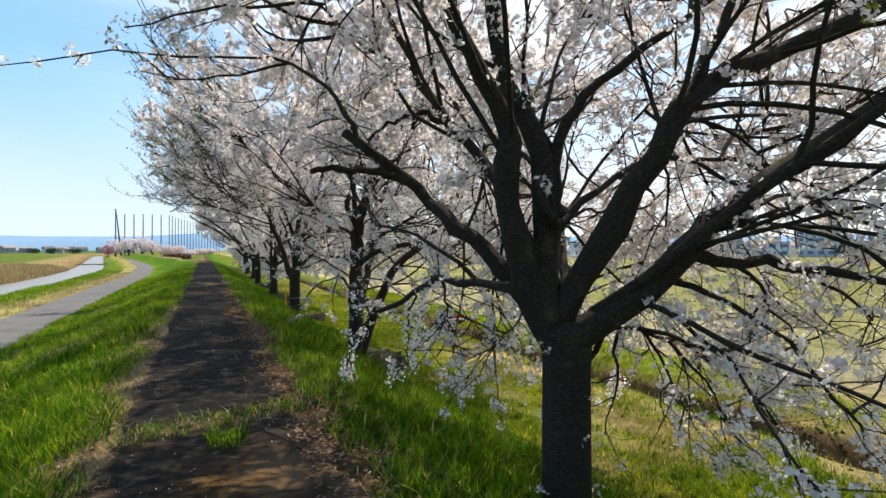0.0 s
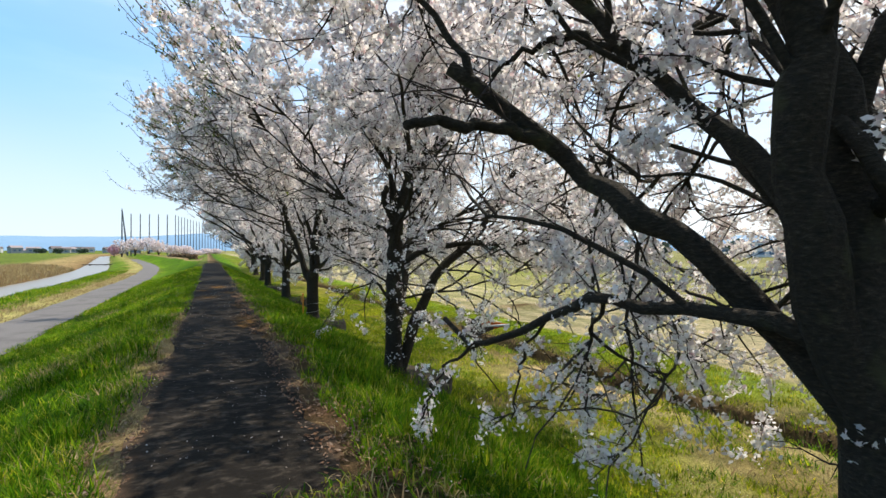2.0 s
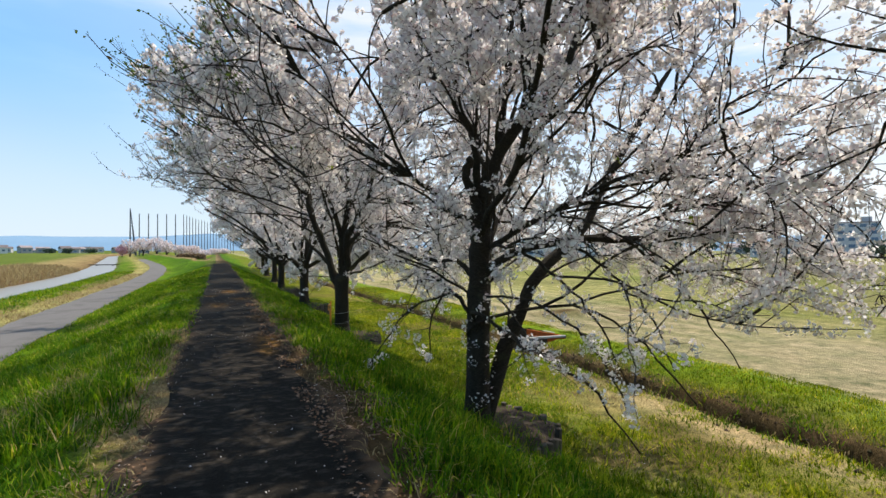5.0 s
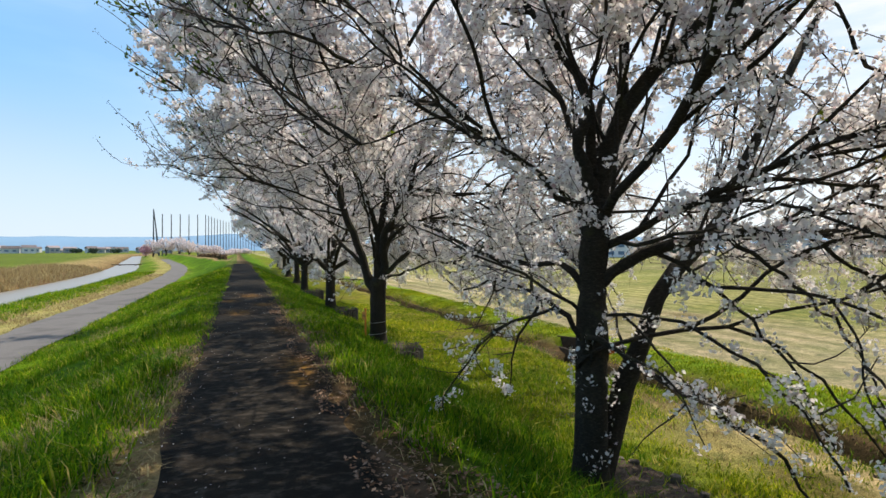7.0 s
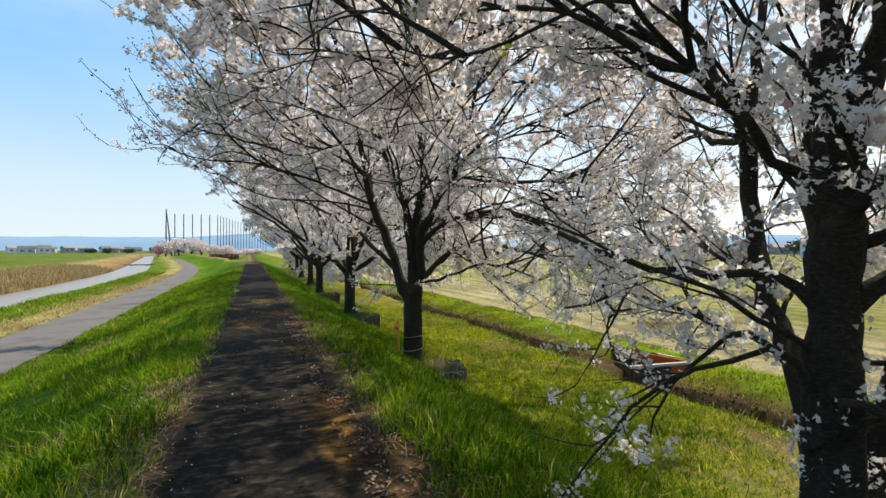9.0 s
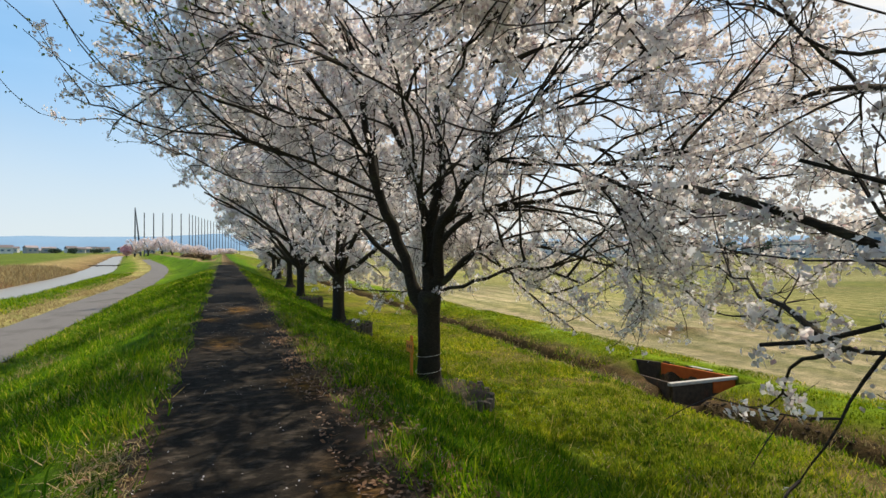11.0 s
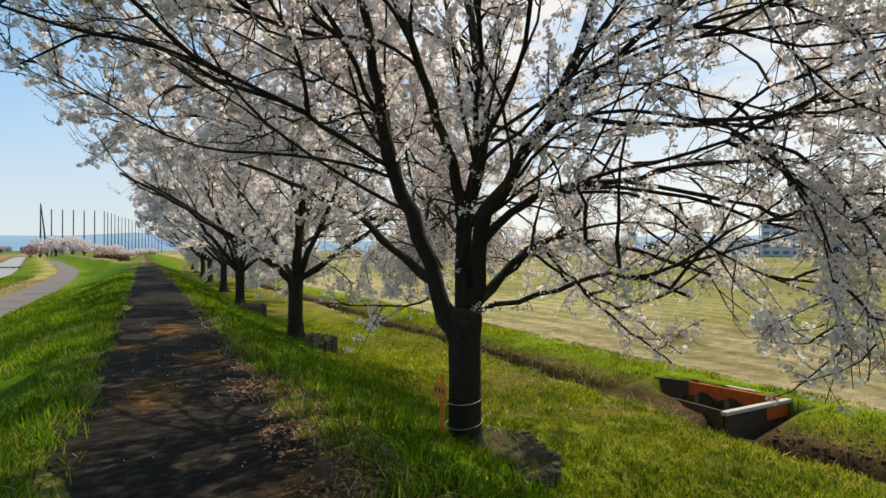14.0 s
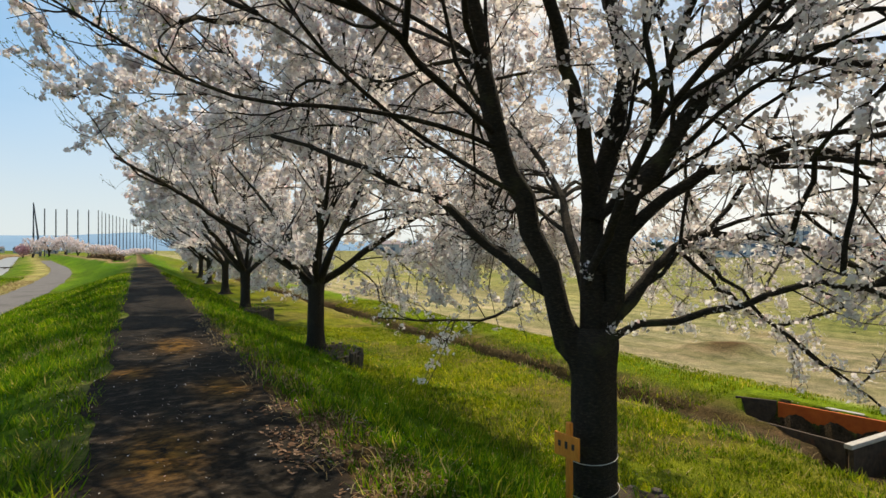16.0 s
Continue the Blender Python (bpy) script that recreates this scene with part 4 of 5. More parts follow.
bough(LIMBS_2, [(3.50, 12.77, 2.12), (3.58, 12.67, 2.83), (3.82, 12.46, 3.39), (4.24, 12.30, 3.84), (4.60, 12.16, 4.42), (4.95, 12.02, 5.38)], 0.13, 0.045)
bough(LIMBS_2, [(3.64, 12.64, 2.96), (3.92, 12.86, 4.12), (4.17, 13.08, 5.24), (4.26, 13.26, 6.38)], 0.075, 0.025)
bough(LIMBS_2, [(3.40, 12.74, 2.57), (3.33, 12.76, 3.23), (3.17, 12.93, 3.72), (2.80, 13.29, 4.47), (2.43, 13.65, 5.19)], 0.075, 0.02)
bough(LIMBS_2, [(3.40, 12.74, 2.25), (3.21, 12.70, 2.69), (3.20, 12.65, 2.96)], 0.08, 0.06)
bough(LIMBS_2, [(3.44, 12.60, 0.75), (3.99, 12.11, 0.32), (4.59, 11.65, -0.16), (5.05, 11.25, -1.05)], 0.035, 0.012)
bough(LIMBS_2, [(3.53, 12.62, 0.54), (4.71, 12.35, 0.50), (5.75, 12.15, 0.02), (6.75, 11.86, -0.76)], 0.03, 0.012)
bough(LIMBS_2, [(3.4, 12.7, 1.9), (3.3, 11.4, 2.8), (2.8, 10.2, 3.5), (2.2, 9.0, 4.1)], 0.07, 0.02)
bough(LIMBS_2, [(3.55, 12.7, 1.7), (4.4, 11.4, 2.4), (5.4, 10.2, 3.0)], 0.06, 0.02)
bough(LIMBS_2, [(3.55, 12.95, 1.5), (4.6, 14.0, 2.6), (5.4, 15.4, 3.5)], 0.065, 0.022)
bough(LIMBS_2, [(3.55, 12.95, 0.1), (3.8, 13.37, 0.81), (4.0, 13.66, 1.11), (4.19, 13.95, 1.6), (4.36, 14.2, 2.25), (4.5, 14.4, 2.9)], 0.10, 0.075)
bough(LIMBS_2, [(4.46, 14.33, 2.75), (4.4, 14.7, 3.6), (4.1, 15.2, 4.7), (3.8, 15.6, 6.0)], 0.065, 0.02)
bough(LIMBS_2, [(4.46, 14.33, 2.75), (4.8, 14.5, 3.6), (5.3, 14.8, 4.6), (5.9, 15.2, 5.6)], 0.065, 0.02)
bough(LIMBS_2, [(3.32, 12.85, 0.82), (3.16, 13.12, 1.06), (3.16, 13.54, 1.12), (3.05, 14.22, 1.18), (2.89, 15.02, 1.08)], 0.035, 0.012)
bough(LIMBS_3, [(3.17, 22.00, 0.82), (2.97, 22.11, 1.59), (2.74, 22.19, 2.21), (2.55, 22.24, 2.65), (2.42, 22.26, 3.24), (2.32, 22.26, 3.82), (2.10, 22.26, 4.84)], 0.14, 0.055)
bough(LIMBS_3, [(3.05, 22.13, 1.23), (2.78, 22.45, 1.54), (2.55, 22.70, 1.87), (2.31, 22.95, 2.15), (2.06, 23.32, 2.34), (1.71, 23.87, 2.59), (1.11, 24.67, 2.95)], 0.07, 0.025)
bough(LIMBS_3, [(3.38, 21.93, 0.76), (3.39, 21.93, 1.85), (3.46, 21.83, 2.37), (3.56, 21.72, 3.02), (3.55, 21.78, 3.60), (3.49, 21.93, 4.75)], 0.14, 0.05)
bough(LIMBS_3, [(3.35, 21.90, 2.06), (3.14, 21.79, 2.78), (2.83, 21.73, 3.40), (2.54, 21.67, 4.04)], 0.1, 0.045)
bough(LIMBS_3, [(3.51, 21.81, 1.23), (3.48, 21.59, 2.04), (3.57, 21.42, 2.32), (3.73, 21.16, 2.77), (3.89, 20.78, 3.19), (3.94, 20.64, 3.54), (4.10, 20.43, 4.21)], 0.12, 0.045)
bough(LIMBS_3, [(3.53, 21.57, 1.84), (3.87, 21.26, 2.20), (4.20, 21.06, 2.39), (4.94, 20.76, 2.49), (5.57, 20.51, 2.65), (7.01, 20.03, 2.83)], 0.065, 0.025)
bough(LIMBS_3, [(3.48, 21.82, 0.87), (3.86, 21.72, 1.33), (4.17, 21.66, 1.57), (4.54, 21.56, 1.77), (5.47, 21.26, 1.70), (6.83, 20.83, 1.29)], 0.08, 0.025)
bough(LIMBS_3, [(3.51, 21.81, 0.72), (3.78, 21.54, 0.96), (4.16, 21.09, 1.14), (4.47, 20.79, 1.34), (4.80, 20.61, 1.27), (5.50, 20.21, 1.08)], 0.045, 0.018)
bough(LIMBS_3, [(4.40, 21.64, 1.70), (4.82, 21.28, 1.11), (5.27, 20.91, 0.59), (5.65, 20.58, 0.20)], 0.025, 0.01)
bough(LIMBS_3, [(4.22, 21.63, 1.62), (5.02, 21.63, 1.18), (6.00, 21.54, 0.66), (6.88, 21.38, 0.09)], 0.025, 0.01)
bough(LIMBS_3, [(3.5, 22.05, 1.0), (4.2, 23.3, 2.4), (4.8, 24.8, 3.4), (5.0, 26.2, 4.4)], 0.075, 0.02)
bough(LIMBS_3, [(3.45, 21.8, 2.0), (4.0, 20.4, 3.4), (4.6, 18.6, 4.6)], 0.06, 0.02)
bough(LIMBS_3, [(3.3, 21.8, 1.4), (2.8, 20.7, 2.6), (2.2, 19.7, 3.6), (1.7, 18.9, 4.4)], 0.055, 0.012)
bough(LIMBS_3, [(2.55, 22.24, 2.65), (1.6, 21.9, 3.1), (0.5, 21.5, 3.3), (-0.6, 21.0, 3.35), (-1.4, 20.6, 3.4)], 0.034, 0.009)
bough(LIMBS_3, [(2.42, 22.26, 3.24), (1.4, 21.2, 3.9), (0.4, 20.3, 4.3), (-0.5, 19.6, 4.5)], 0.034, 0.009)
bough(LIMBS_2, [(3.88, 12.44, 1.66), (4.3, 11.9, 1.2), (4.6, 11.5, 0.6), (4.8, 11.2, -0.1)], 0.025, 0.009)
bough(LIMBS_2, [(4.52, 12.08, 1.79), (5.0, 11.7, 1.3), (5.4, 11.4, 0.7), (5.6, 11.2, 0.0)], 0.025, 0.009)
bough(LIMBS_2, [(5.28, 11.79, 1.79), (5.9, 11.5, 1.3), (6.3, 11.2, 0.6), (6.6, 11.0, 0.0)], 0.025, 0.009)
bough(LIMBS_2, [(3.48, 12.6, 1.0), (3.9, 11.9, 0.9), (4.3, 11.3, 0.4), (4.5, 10.9, -0.3)], 0.025, 0.009)
bough(LIMBS_2, [(4.46, 14.33, 2.75), (5.5, 16.0, 3.2), (6.5, 17.8, 3.4), (7.2, 19.2, 3.2)], 0.045, 0.015)
bough(LIMBS_2, [(4.19, 13.95, 1.6), (5.4, 15.4, 2.1), (6.4, 16.9, 2.3), (7.2, 18.2, 2.2)], 0.04, 0.014)
bough(LIMBS_3, [(3.89, 20.78, 3.19), (5.2, 19.6, 3.3), (6.8, 18.8, 3.2), (8.2, 18.2, 2.9)], 0.034, 0.01)
bough(LIMBS_3, [(4.94, 20.76, 2.49), (6.2, 20.0, 2.2), (7.6, 19.4, 1.7), (8.6, 19.0, 1.2)], 0.03, 0.01)
bough(LIMBS_3, [(3.56, 21.72, 3.02), (4.8, 20.4, 4.0), (6.2, 19.4, 4.5), (7.4, 18.6, 4.6)], 0.034, 0.01)
bough(LIMBS_1, [(2.62, 3.74, 2.14), (3.2, 4.8, 3.0), (4.0, 5.9, 3.6), (5.0, 6.8, 4.0)], 0.05, 0.016)
bough(LIMBS_1, [(3.04, 3.34, 1.91), (4.2, 4.2, 2.9), (5.4, 5.0, 3.5), (6.6, 5.6, 3.8)], 0.05, 0.016)
bough(LIMBS_1, [(2.11, 5.39, 1.23), (2.2, 5.9, 0.8), (2.35, 6.3, 0.2)], 0.016, 0.007)
bough(LIMBS_1, [(1.83, 5.95, 0.93), (1.75, 6.5, 0.6), (1.7, 6.9, 0.0)], 0.016, 0.007)
bough(LIMBS_1, [(2.18, 4.92, 1.37), (2.5, 5.4, 1.0), (2.8, 5.8, 0.3)], 0.016, 0.007)
GENERIC = "blossoming cherry tree with dark trunk beside the footpath"
cherry_tree(T1, LIMBS_1, "large old cherry tree in full bloom with a sawn-off side branch", 1.15, 0.205, 0.19, size=(5.6, 4.9, 4.5, 0.9), per=12, petal=0.0225, fill=1.45, spokes=18, sprigs=7, hanging=26, hang_z=(1.0, 3.2), shoot_count=25, round_about=False)
cherry_tree(TREES[1], LIMBS_2, "cherry tree in bloom with further leaning stems", 1.2, 0.175, 0.16, crotch=0.0, size=(5.2, 4.9, 4.5, 0.9), per=12, petal=0.0225, hanging=32, sprigs=24, spokes=18, fill=1.25, hang_z=(1.0, 3.0))
cherry_tree(TREES[2], LIMBS_3, "vase-shaped cherry tree in bloom with a marker stake", 0.95, 0.20, 0.20, size=(6.4, 4.9, 4.5, 0.5), per=12, petal=0.0225, hanging=34, spokes=15, fill=1.45, hang_z=(1.6, 3.6))
cherry_tree(TREES[3], vase(TREES[3], 7, 5.4, 4, 0.9), GENERIC, 0.95, 0.21, 0.20, (6.7, 5.0, 4.4, -0.8), rich=0.75, petal=0.036, per=8)
cherry_tree(TREES[4], vase(TREES[4], 7, 5.4, 5, 0.8), GENERIC, 0.85, 0.20, 0.2, (6.7, 5.0, 4.4, -0.7), rich=0.4, petal=0.053, per=7, fill=0.9, single=False, spread=0.05)
far_tree = cherry_tree(TREES[5], vase(TREES[5], 6, 5.4, 6, 0.9), GENERIC, 0.95, 0.2, 0.19, (6.6, 5.0, 4.4, 0.0), rich=0.12, fill=0.5, petal=0.095, per=8, single=False, spread=0.1)
for i, (x, y) in enumerate(TREES[6:]):
    copy_thing(far_tree, pose(x, y, -0.82, 0, 0, (-14, 17, -22, 9, 3)[i]))
# one more tree, added unseen behind the start to shade the path there
copy_thing(far_tree, pose(2.9, -8.2, -0.82, 0, 0, 12))


# ---- things by the trees ----
def log_edging(at, seed):
    """Short logs driven in side by side round the downhill side of a tree."""
    r = random.Random(seed)
    row = thing("log_edging", (at[0], at[1], -1.3), "short weathered logs holding back the soil below a tree", "log edging", "log edgings")
    a = -105
    while a < 60:
        rad = r.uniform(0.048, 0.068)
        h = r.uniform(0.62, 0.74) + (0.08 if a > 20 else 0)
        x, y = 1.14 * math.cos(radians(a)), 1.14 * math.sin(radians(a))
        z = float(land(at[0] + x, at[1] + y)) + 1.3 - 0.3
        top = 0.36 + r.uniform(-0.07, 0.06)
        bm = rod(rad, rad * 0.94, max(top - z, 0.3), (0, 0, 0), 9)
        bmesh.ops.bevel(bm, geom=[e for e in bm.edges if e.calc_length() < 0.06 and all(v.co.z > 0.1 for v in e.verts)], offset=0.008, segments=1, affect="EDGES")
        ob = part("log", bm, M_LOG, row)
        ob.matrix_basis = pose(x, y, z, r.uniform(-3, 3), r.uniform(-3, 3), r.uniform(0, 90))
        a += math.degrees(2 * rad / 1.14) + r.uniform(0.0, 1.2)
    return row


def soil_mound(at, seed):
    """Levelled earth between a tree and its log edging."""
    rr, aa = np.meshgrid(np.linspace(0.0, 1.12, 9), np.radians(np.arange(-115, 75, 10)))
    x, y = at[0] + rr * np.cos(aa), at[1] + rr * np.sin(aa)
    z = -0.84 - 0.1 * rr + 0.06 * (value_noise(x * 1.0, y, 0.25, seed) - 0.5)
    edge = (aa < radians(-112)) | (aa > radians(62))
    z = np.where(edge, land(x, y) - 0.05, np.maximum(z, land(x, y) - 0.03))
    n, m = rr.shape
    k = (np.arange(n - 1)[:, None] * m + np.arange(m - 1)[None]).ravel()
    me = smooth(big_mesh("soil_mound", np.stack([x, y, z], -1).reshape(-1, 3), [np.stack([k, k + 1, k + m + 1, k + m], 1)]))
    return put("soil_mound", me, M_SOIL, label="bare dark soil heaped round a tree foot", category="soil", group="soil mounds")


for i in range(1, 5):
    soil_mound(TREES[i], i)
    log_edging(TREES[i], i)


def marker_stake():
    """A stained wooden stake with a small name board, tied to the trunk."""
    x, y = 3.03, 21.85
    ob = thing("marker_stake", (x, y, -0.9), "orange-stained wooden stake with a small lettered board", "sign", turn=-83)
    part("stake", box((0.055, 0.04, 1.03), (0.02, 0, 0.515), 0.004), M_SIGN, ob)
    board = part("board", box((0.27, 0.02, 0.2), (0.02, -0.031, 0.83), 0.004), M_SIGN, ob)
    for k in range(3):
        part("lettering", box((0.028, 0.004, 0.05 + 0.012 * (k % 2)), (-0.055 + 0.075 * k, -0.0425, 0.84), 0), M_INK, board)
    return ob


marker_stake()


def cord(z, tilt, r):
    """A pale cord round the trunk of the tree with the stake."""
    n, k = 40, 5
    a = np.linspace(0, 2 * np.pi, n)
    pts = np.stack([3.38 + r * np.cos(a), 21.9 + r * np.sin(a), z + tilt * np.cos(a)], 1)
    v, f = tubes(pts[None], np.full((1, n), 0.0035), k)
    me = smooth(big_mesh("cord", v, f[:1]))
    return put("cord", me, M_WIRE, label="pale cord tied round a cherry trunk", category="cord", group="cords")


cord(-0.24, 0.02, 0.222)
cord(-0.53, 0.03, 0.235)


# ---- outlet box in the ditch ----
def outlet_box():
    """A flared steel box in the ditch: two wings, a back, a dark sheet for the shaded open front, with pale beams on
    top.
    """
    ob = thing("outlet_box", (10.8, 24.1, -2.3), "rusty orange steel outlet box with pale beams in a ditch", "outlet box")

    def wall(a, b, z0, z1, z2, thick, mat, name, label=""):
        """A slab from a to b whose top runs from z1 to z2."""
        a, b = Vector(a) - Vector((10.8, 24.1)), Vector(b) - Vector((10.8, 24.1))
        side = Vector((a.y - b.y, b.x - a.x)).normalized() * thick / 2
        bm = bmesh.new()
        low = [bm.verts.new((*p, z0 + 2.3)) for p in (a - side, b - side, b + side, a + side)]
        top = [bm.verts.new((*p, z + 2.3)) for p, z in ((a - side, z1), (b - side, z2), (b + side, z2), (a + side, z1))]
        bm.faces.new(low[::-1])
        bm.faces.new(top)
        for k in range(4):
            bm.faces.new((low[k], low[(k + 1) % 4], top[(k + 1) % 4], top[k]))
        bmesh.ops.bevel(bm, geom=bm.edges[:], offset=0.008, segments=1, affect="EDGES")
        return part(name, bm, mat, ob, label)
    wall((9.98, 22.72), (10.76, 25.12), -2.45, -1.57, -1.84, 0.05, M_DARKSTEEL, "near_wall", "dark brown sheet")
    wall((11.97, 22.62), (11.65, 24.72), -2.45, -1.57, -1.60, 0.05, M_RUST, "far_wall", "orange rust paint")
    # dark sheet added in place of the shadow inside the open front
    wall((10.0, 22.68), (11.93, 22.60), -2.45, -1.63, -1.63, 0.05, M_DARKSTEEL, "front_wall", "dark brown sheet")
    # added plate that stands for the far wall's end seen past the beam
    wall((11.22, 22.5954), (11.96, 22.562), -1.92, -1.61, -1.61, 0.02, M_RUST, "front_plate", "orange rust paint")
    wall((11.16, 25.36), (11.66, 24.76), -2.45, -1.56, -1.59, 0.05, M_DARKSTEEL, "back_wall", "dark brown sheet")
    wall((10.78, 25.15), (11.14, 25.38), -2.45, -1.84, -1.60, 0.05, M_DARKSTEEL, "back_wall", "dark brown sheet")
    wall((9.86, 22.66), (12.08, 22.56), -1.628, -1.55, -1.55, 0.12, M_BEAM, "beam", "pale weathered beam")
    wall((11.80, 24.62), (12.0, 23.3), -1.67, -1.56, -1.55, 0.10, M_BEAM, "beam", "pale weathered beam")
    wall((9.93, 22.64), (10.0, 22.64), -2.45, -1.63, -1.63, 0.07, M_DARKSTEEL, "post", "grey corner post")
    return ob


outlet_box()


# ---- the distance ----
M_POLE = grainy("dark_pole", ((0.3, (0.05, 0.06, 0.075)), (0.7, (0.08, 0.09, 0.11))), 2, 0.7, 0)
# the blue of distance haze is painted into the hills
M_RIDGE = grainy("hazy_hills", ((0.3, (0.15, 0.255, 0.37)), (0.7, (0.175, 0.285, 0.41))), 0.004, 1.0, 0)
M_WALL = grainy("pale_plaster", ((0.3, (0.40, 0.40, 0.41)), (0.7, (0.52, 0.51, 0.50))), 0.6, 0.9, 0, random_tint=0.45)
M_ROOF = grainy("roof_tiles", ((0.3, (0.15, 0.12, 0.12)), (0.7, (0.26, 0.21, 0.21))), 0.8, 0.8, 0, random_tint=0.6)
M_GLASS = grainy("window_band", ((0.3, (0.08, 0.13, 0.20)), (0.7, (0.12, 0.18, 0.26))), 1, 0.2, 0)
M_CONIFER = leafy("dark_foliage", ((0.0, (0.04, 0.065, 0.05)), (1.0, (0.08, 0.11, 0.075))), 0.2, 0.8)
M_PINK = leafy("far_blossom", ((0.0, (0.66, 0.55, 0.54)), (1.0, (0.82, 0.74, 0.72))), 0.3, 0.8)
M_RED = leafy("red_blossom", ((0.0, (0.66, 0.33, 0.36)), (1.0, (0.80, 0.52, 0.55))), 0.3, 0.8)
M_REDPAINT = grainy("red_paint", ((0.3, (0.42, 0.05, 0.05)), (0.7, (0.55, 0.09, 0.08))), 3, 0.6, 0)
M_HEDGE = leafy("brown_hedge", ((0.0, (0.10, 0.06, 0.035)), (1.0, (0.20, 0.13, 0.07))), 0.2, 0.8)


def ridge():
    """Hills on the horizon, blue from haze put into their colour, as one long uneven crest."""
    a = np.radians(np.arange(-75, 120, 0.5))
    d = 3600.0
    x, y = d * np.sin(a), d * np.cos(a)
    deg = np.degrees(a)
    h = 62 + 26 * (value_noise(deg, deg * 0, 9, 3) - 0.5) + 14 * (value_noise(deg, deg * 0, 2.5, 4) - 0.5) + 38 * np.exp(-((deg + 1) / 5.0) ** 2) + 25 * np.exp(-((deg - 50) / 25.0) ** 2)
    n = len(a)
    rows = [np.stack([x * s, y * s, z], 1) for s, z in ((0.93, -5 + 0 * h), (0.96, h * 0.45), (1.0, h), (1.03, h * 0.3 - 5))]
    k = (np.arange(3)[:, None] * n + np.arange(n - 1)[None]).ravel()
    me = smooth(big_mesh("backdrop_hills", np.concatenate(rows), [np.stack([k, k + 1, k + n + 1, k + n], 1)]))
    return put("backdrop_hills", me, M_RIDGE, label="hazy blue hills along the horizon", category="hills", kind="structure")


ridge()


def net_pole(x, y, h, r=0.28):
    ob = thing("net_pole", (x, y, -1.0), "tall dark steel pole of a practice-range net", "pole", "practice-range poles")
    part("shaft", rod(r, r * 0.8, h, sides=6), M_POLE, ob)
    return ob


for k in range(5):
    net_pole(-33.9 + 3.9 * k, 300, 20.2)
for k in range(18):
    net_pole((300 + 9.0 * k) * (-0.049 + 0.0045 * k), 300 + 9.0 * k, 20.2, 0.22)
tower = thing("net_tower", (-37.7, 300, -1.0), "dark tapering lattice tower at the practice range", "tower")
part("mast", rod(0.45, 0.2, 22.6, (0, 0, 0), 6), M_POLE, tower)
stay = part("stay", rod(0.5, 0.2, 22.2, (0, 0, 0), 6, m=pose(2.4, 0, 0, 0, -6, 0)), M_POLE, tower)


def far_tree_thing(x, y, h, w, mat, name, label, category, group, seed, count=260, leaf=0.5):
    """A distant tree: short trunk, a few limbs and a ragged crown of many small clumps."""
    r = np.random.default_rng(seed)
    z = float(land(x, y))
    ob = thing(name, (x, y, z), label, category, group)
    lines = np.stack([curve([(0, 0, h * 0.2), (w * 0.2 * math.cos(a), w * 0.2 * math.sin(a), h * 0.5), (w * 0.4 * math.cos(a), w * 0.4 * math.sin(a), h * 0.75)], 5) for a in (0.3, 2.4, 4.4)])
    v, f = tubes(lines, np.linspace(0.03, 0.012, 5)[None].repeat(3, 0) * h, 5)
    part("trunk", rod(0.045 * h, 0.03 * h, 0.32 * h, (0, 0, -0.2), 7), M_BARK, ob)
    put("limbs", smooth(big_mesh("limbs", v, f)), M_BARK, ob)
    c = unit(r.normal(size=(count, 3))) * r.uniform(0.35, 1.0, (count, 1)) ** 0.6
    lump = 0.75 + 0.5 * value_noise(c[:, 0] * 3 + seed, c[:, 1] * 3 + c[:, 2] * 2, 1.0, seed)
    c = c * lump[:, None] * np.array([w * 0.5, w * 0.5, h * 0.38]) + np.array([0, 0, h * 0.62])
    off = r.normal(size=(count, 6, 3))
    p = c[:, None] + off * leaf * 0.5
    nrm = unit(off + np.array([0, 0, 0.3]))
    u = unit(np.cross(nrm, r.normal(size=nrm.shape)))
    q = np.cross(nrm, u)
    s = leaf * r.uniform(0.3, 0.7, (count, 6, 1))
    verts = np.stack([p + u * s, p + q * s * 0.8, p - u * s, p - q * s * 0.8], 2).reshape(-1, 3)
    put("crown", big_mesh("crown", verts, [np.arange(len(verts)).reshape(-1, 4)]), mat, ob)["kind"] = "stuff"
    return ob


for k, (x, h, w) in enumerate(((-34.6, 7.4, 6.6), (-29.8, 8.0, 7.0), (-24.9, 7.9, 7.2), (-20.2, 7.2, 6.4), (-14.2, 5.6, 5.6), (-9.6, 5.6, 5.6), (-4.6, 3.2, 5.0), (-0.6, 2.8, 4.8), (3.4, 2.7, 4.6))):
    far_tree_thing(x, 275 + 3 * (k % 3), h, w + 1.4, M_PINK, "far_cherry_tree", "distant pale pink cherry tree in bloom", "tree", "distant cherry trees", 40 + k)
far_tree_thing(-37.4, 274, 4.9, 4.6, M_RED, "far_red_tree", "distant tree with deep pink blossom", "tree", "", 60)


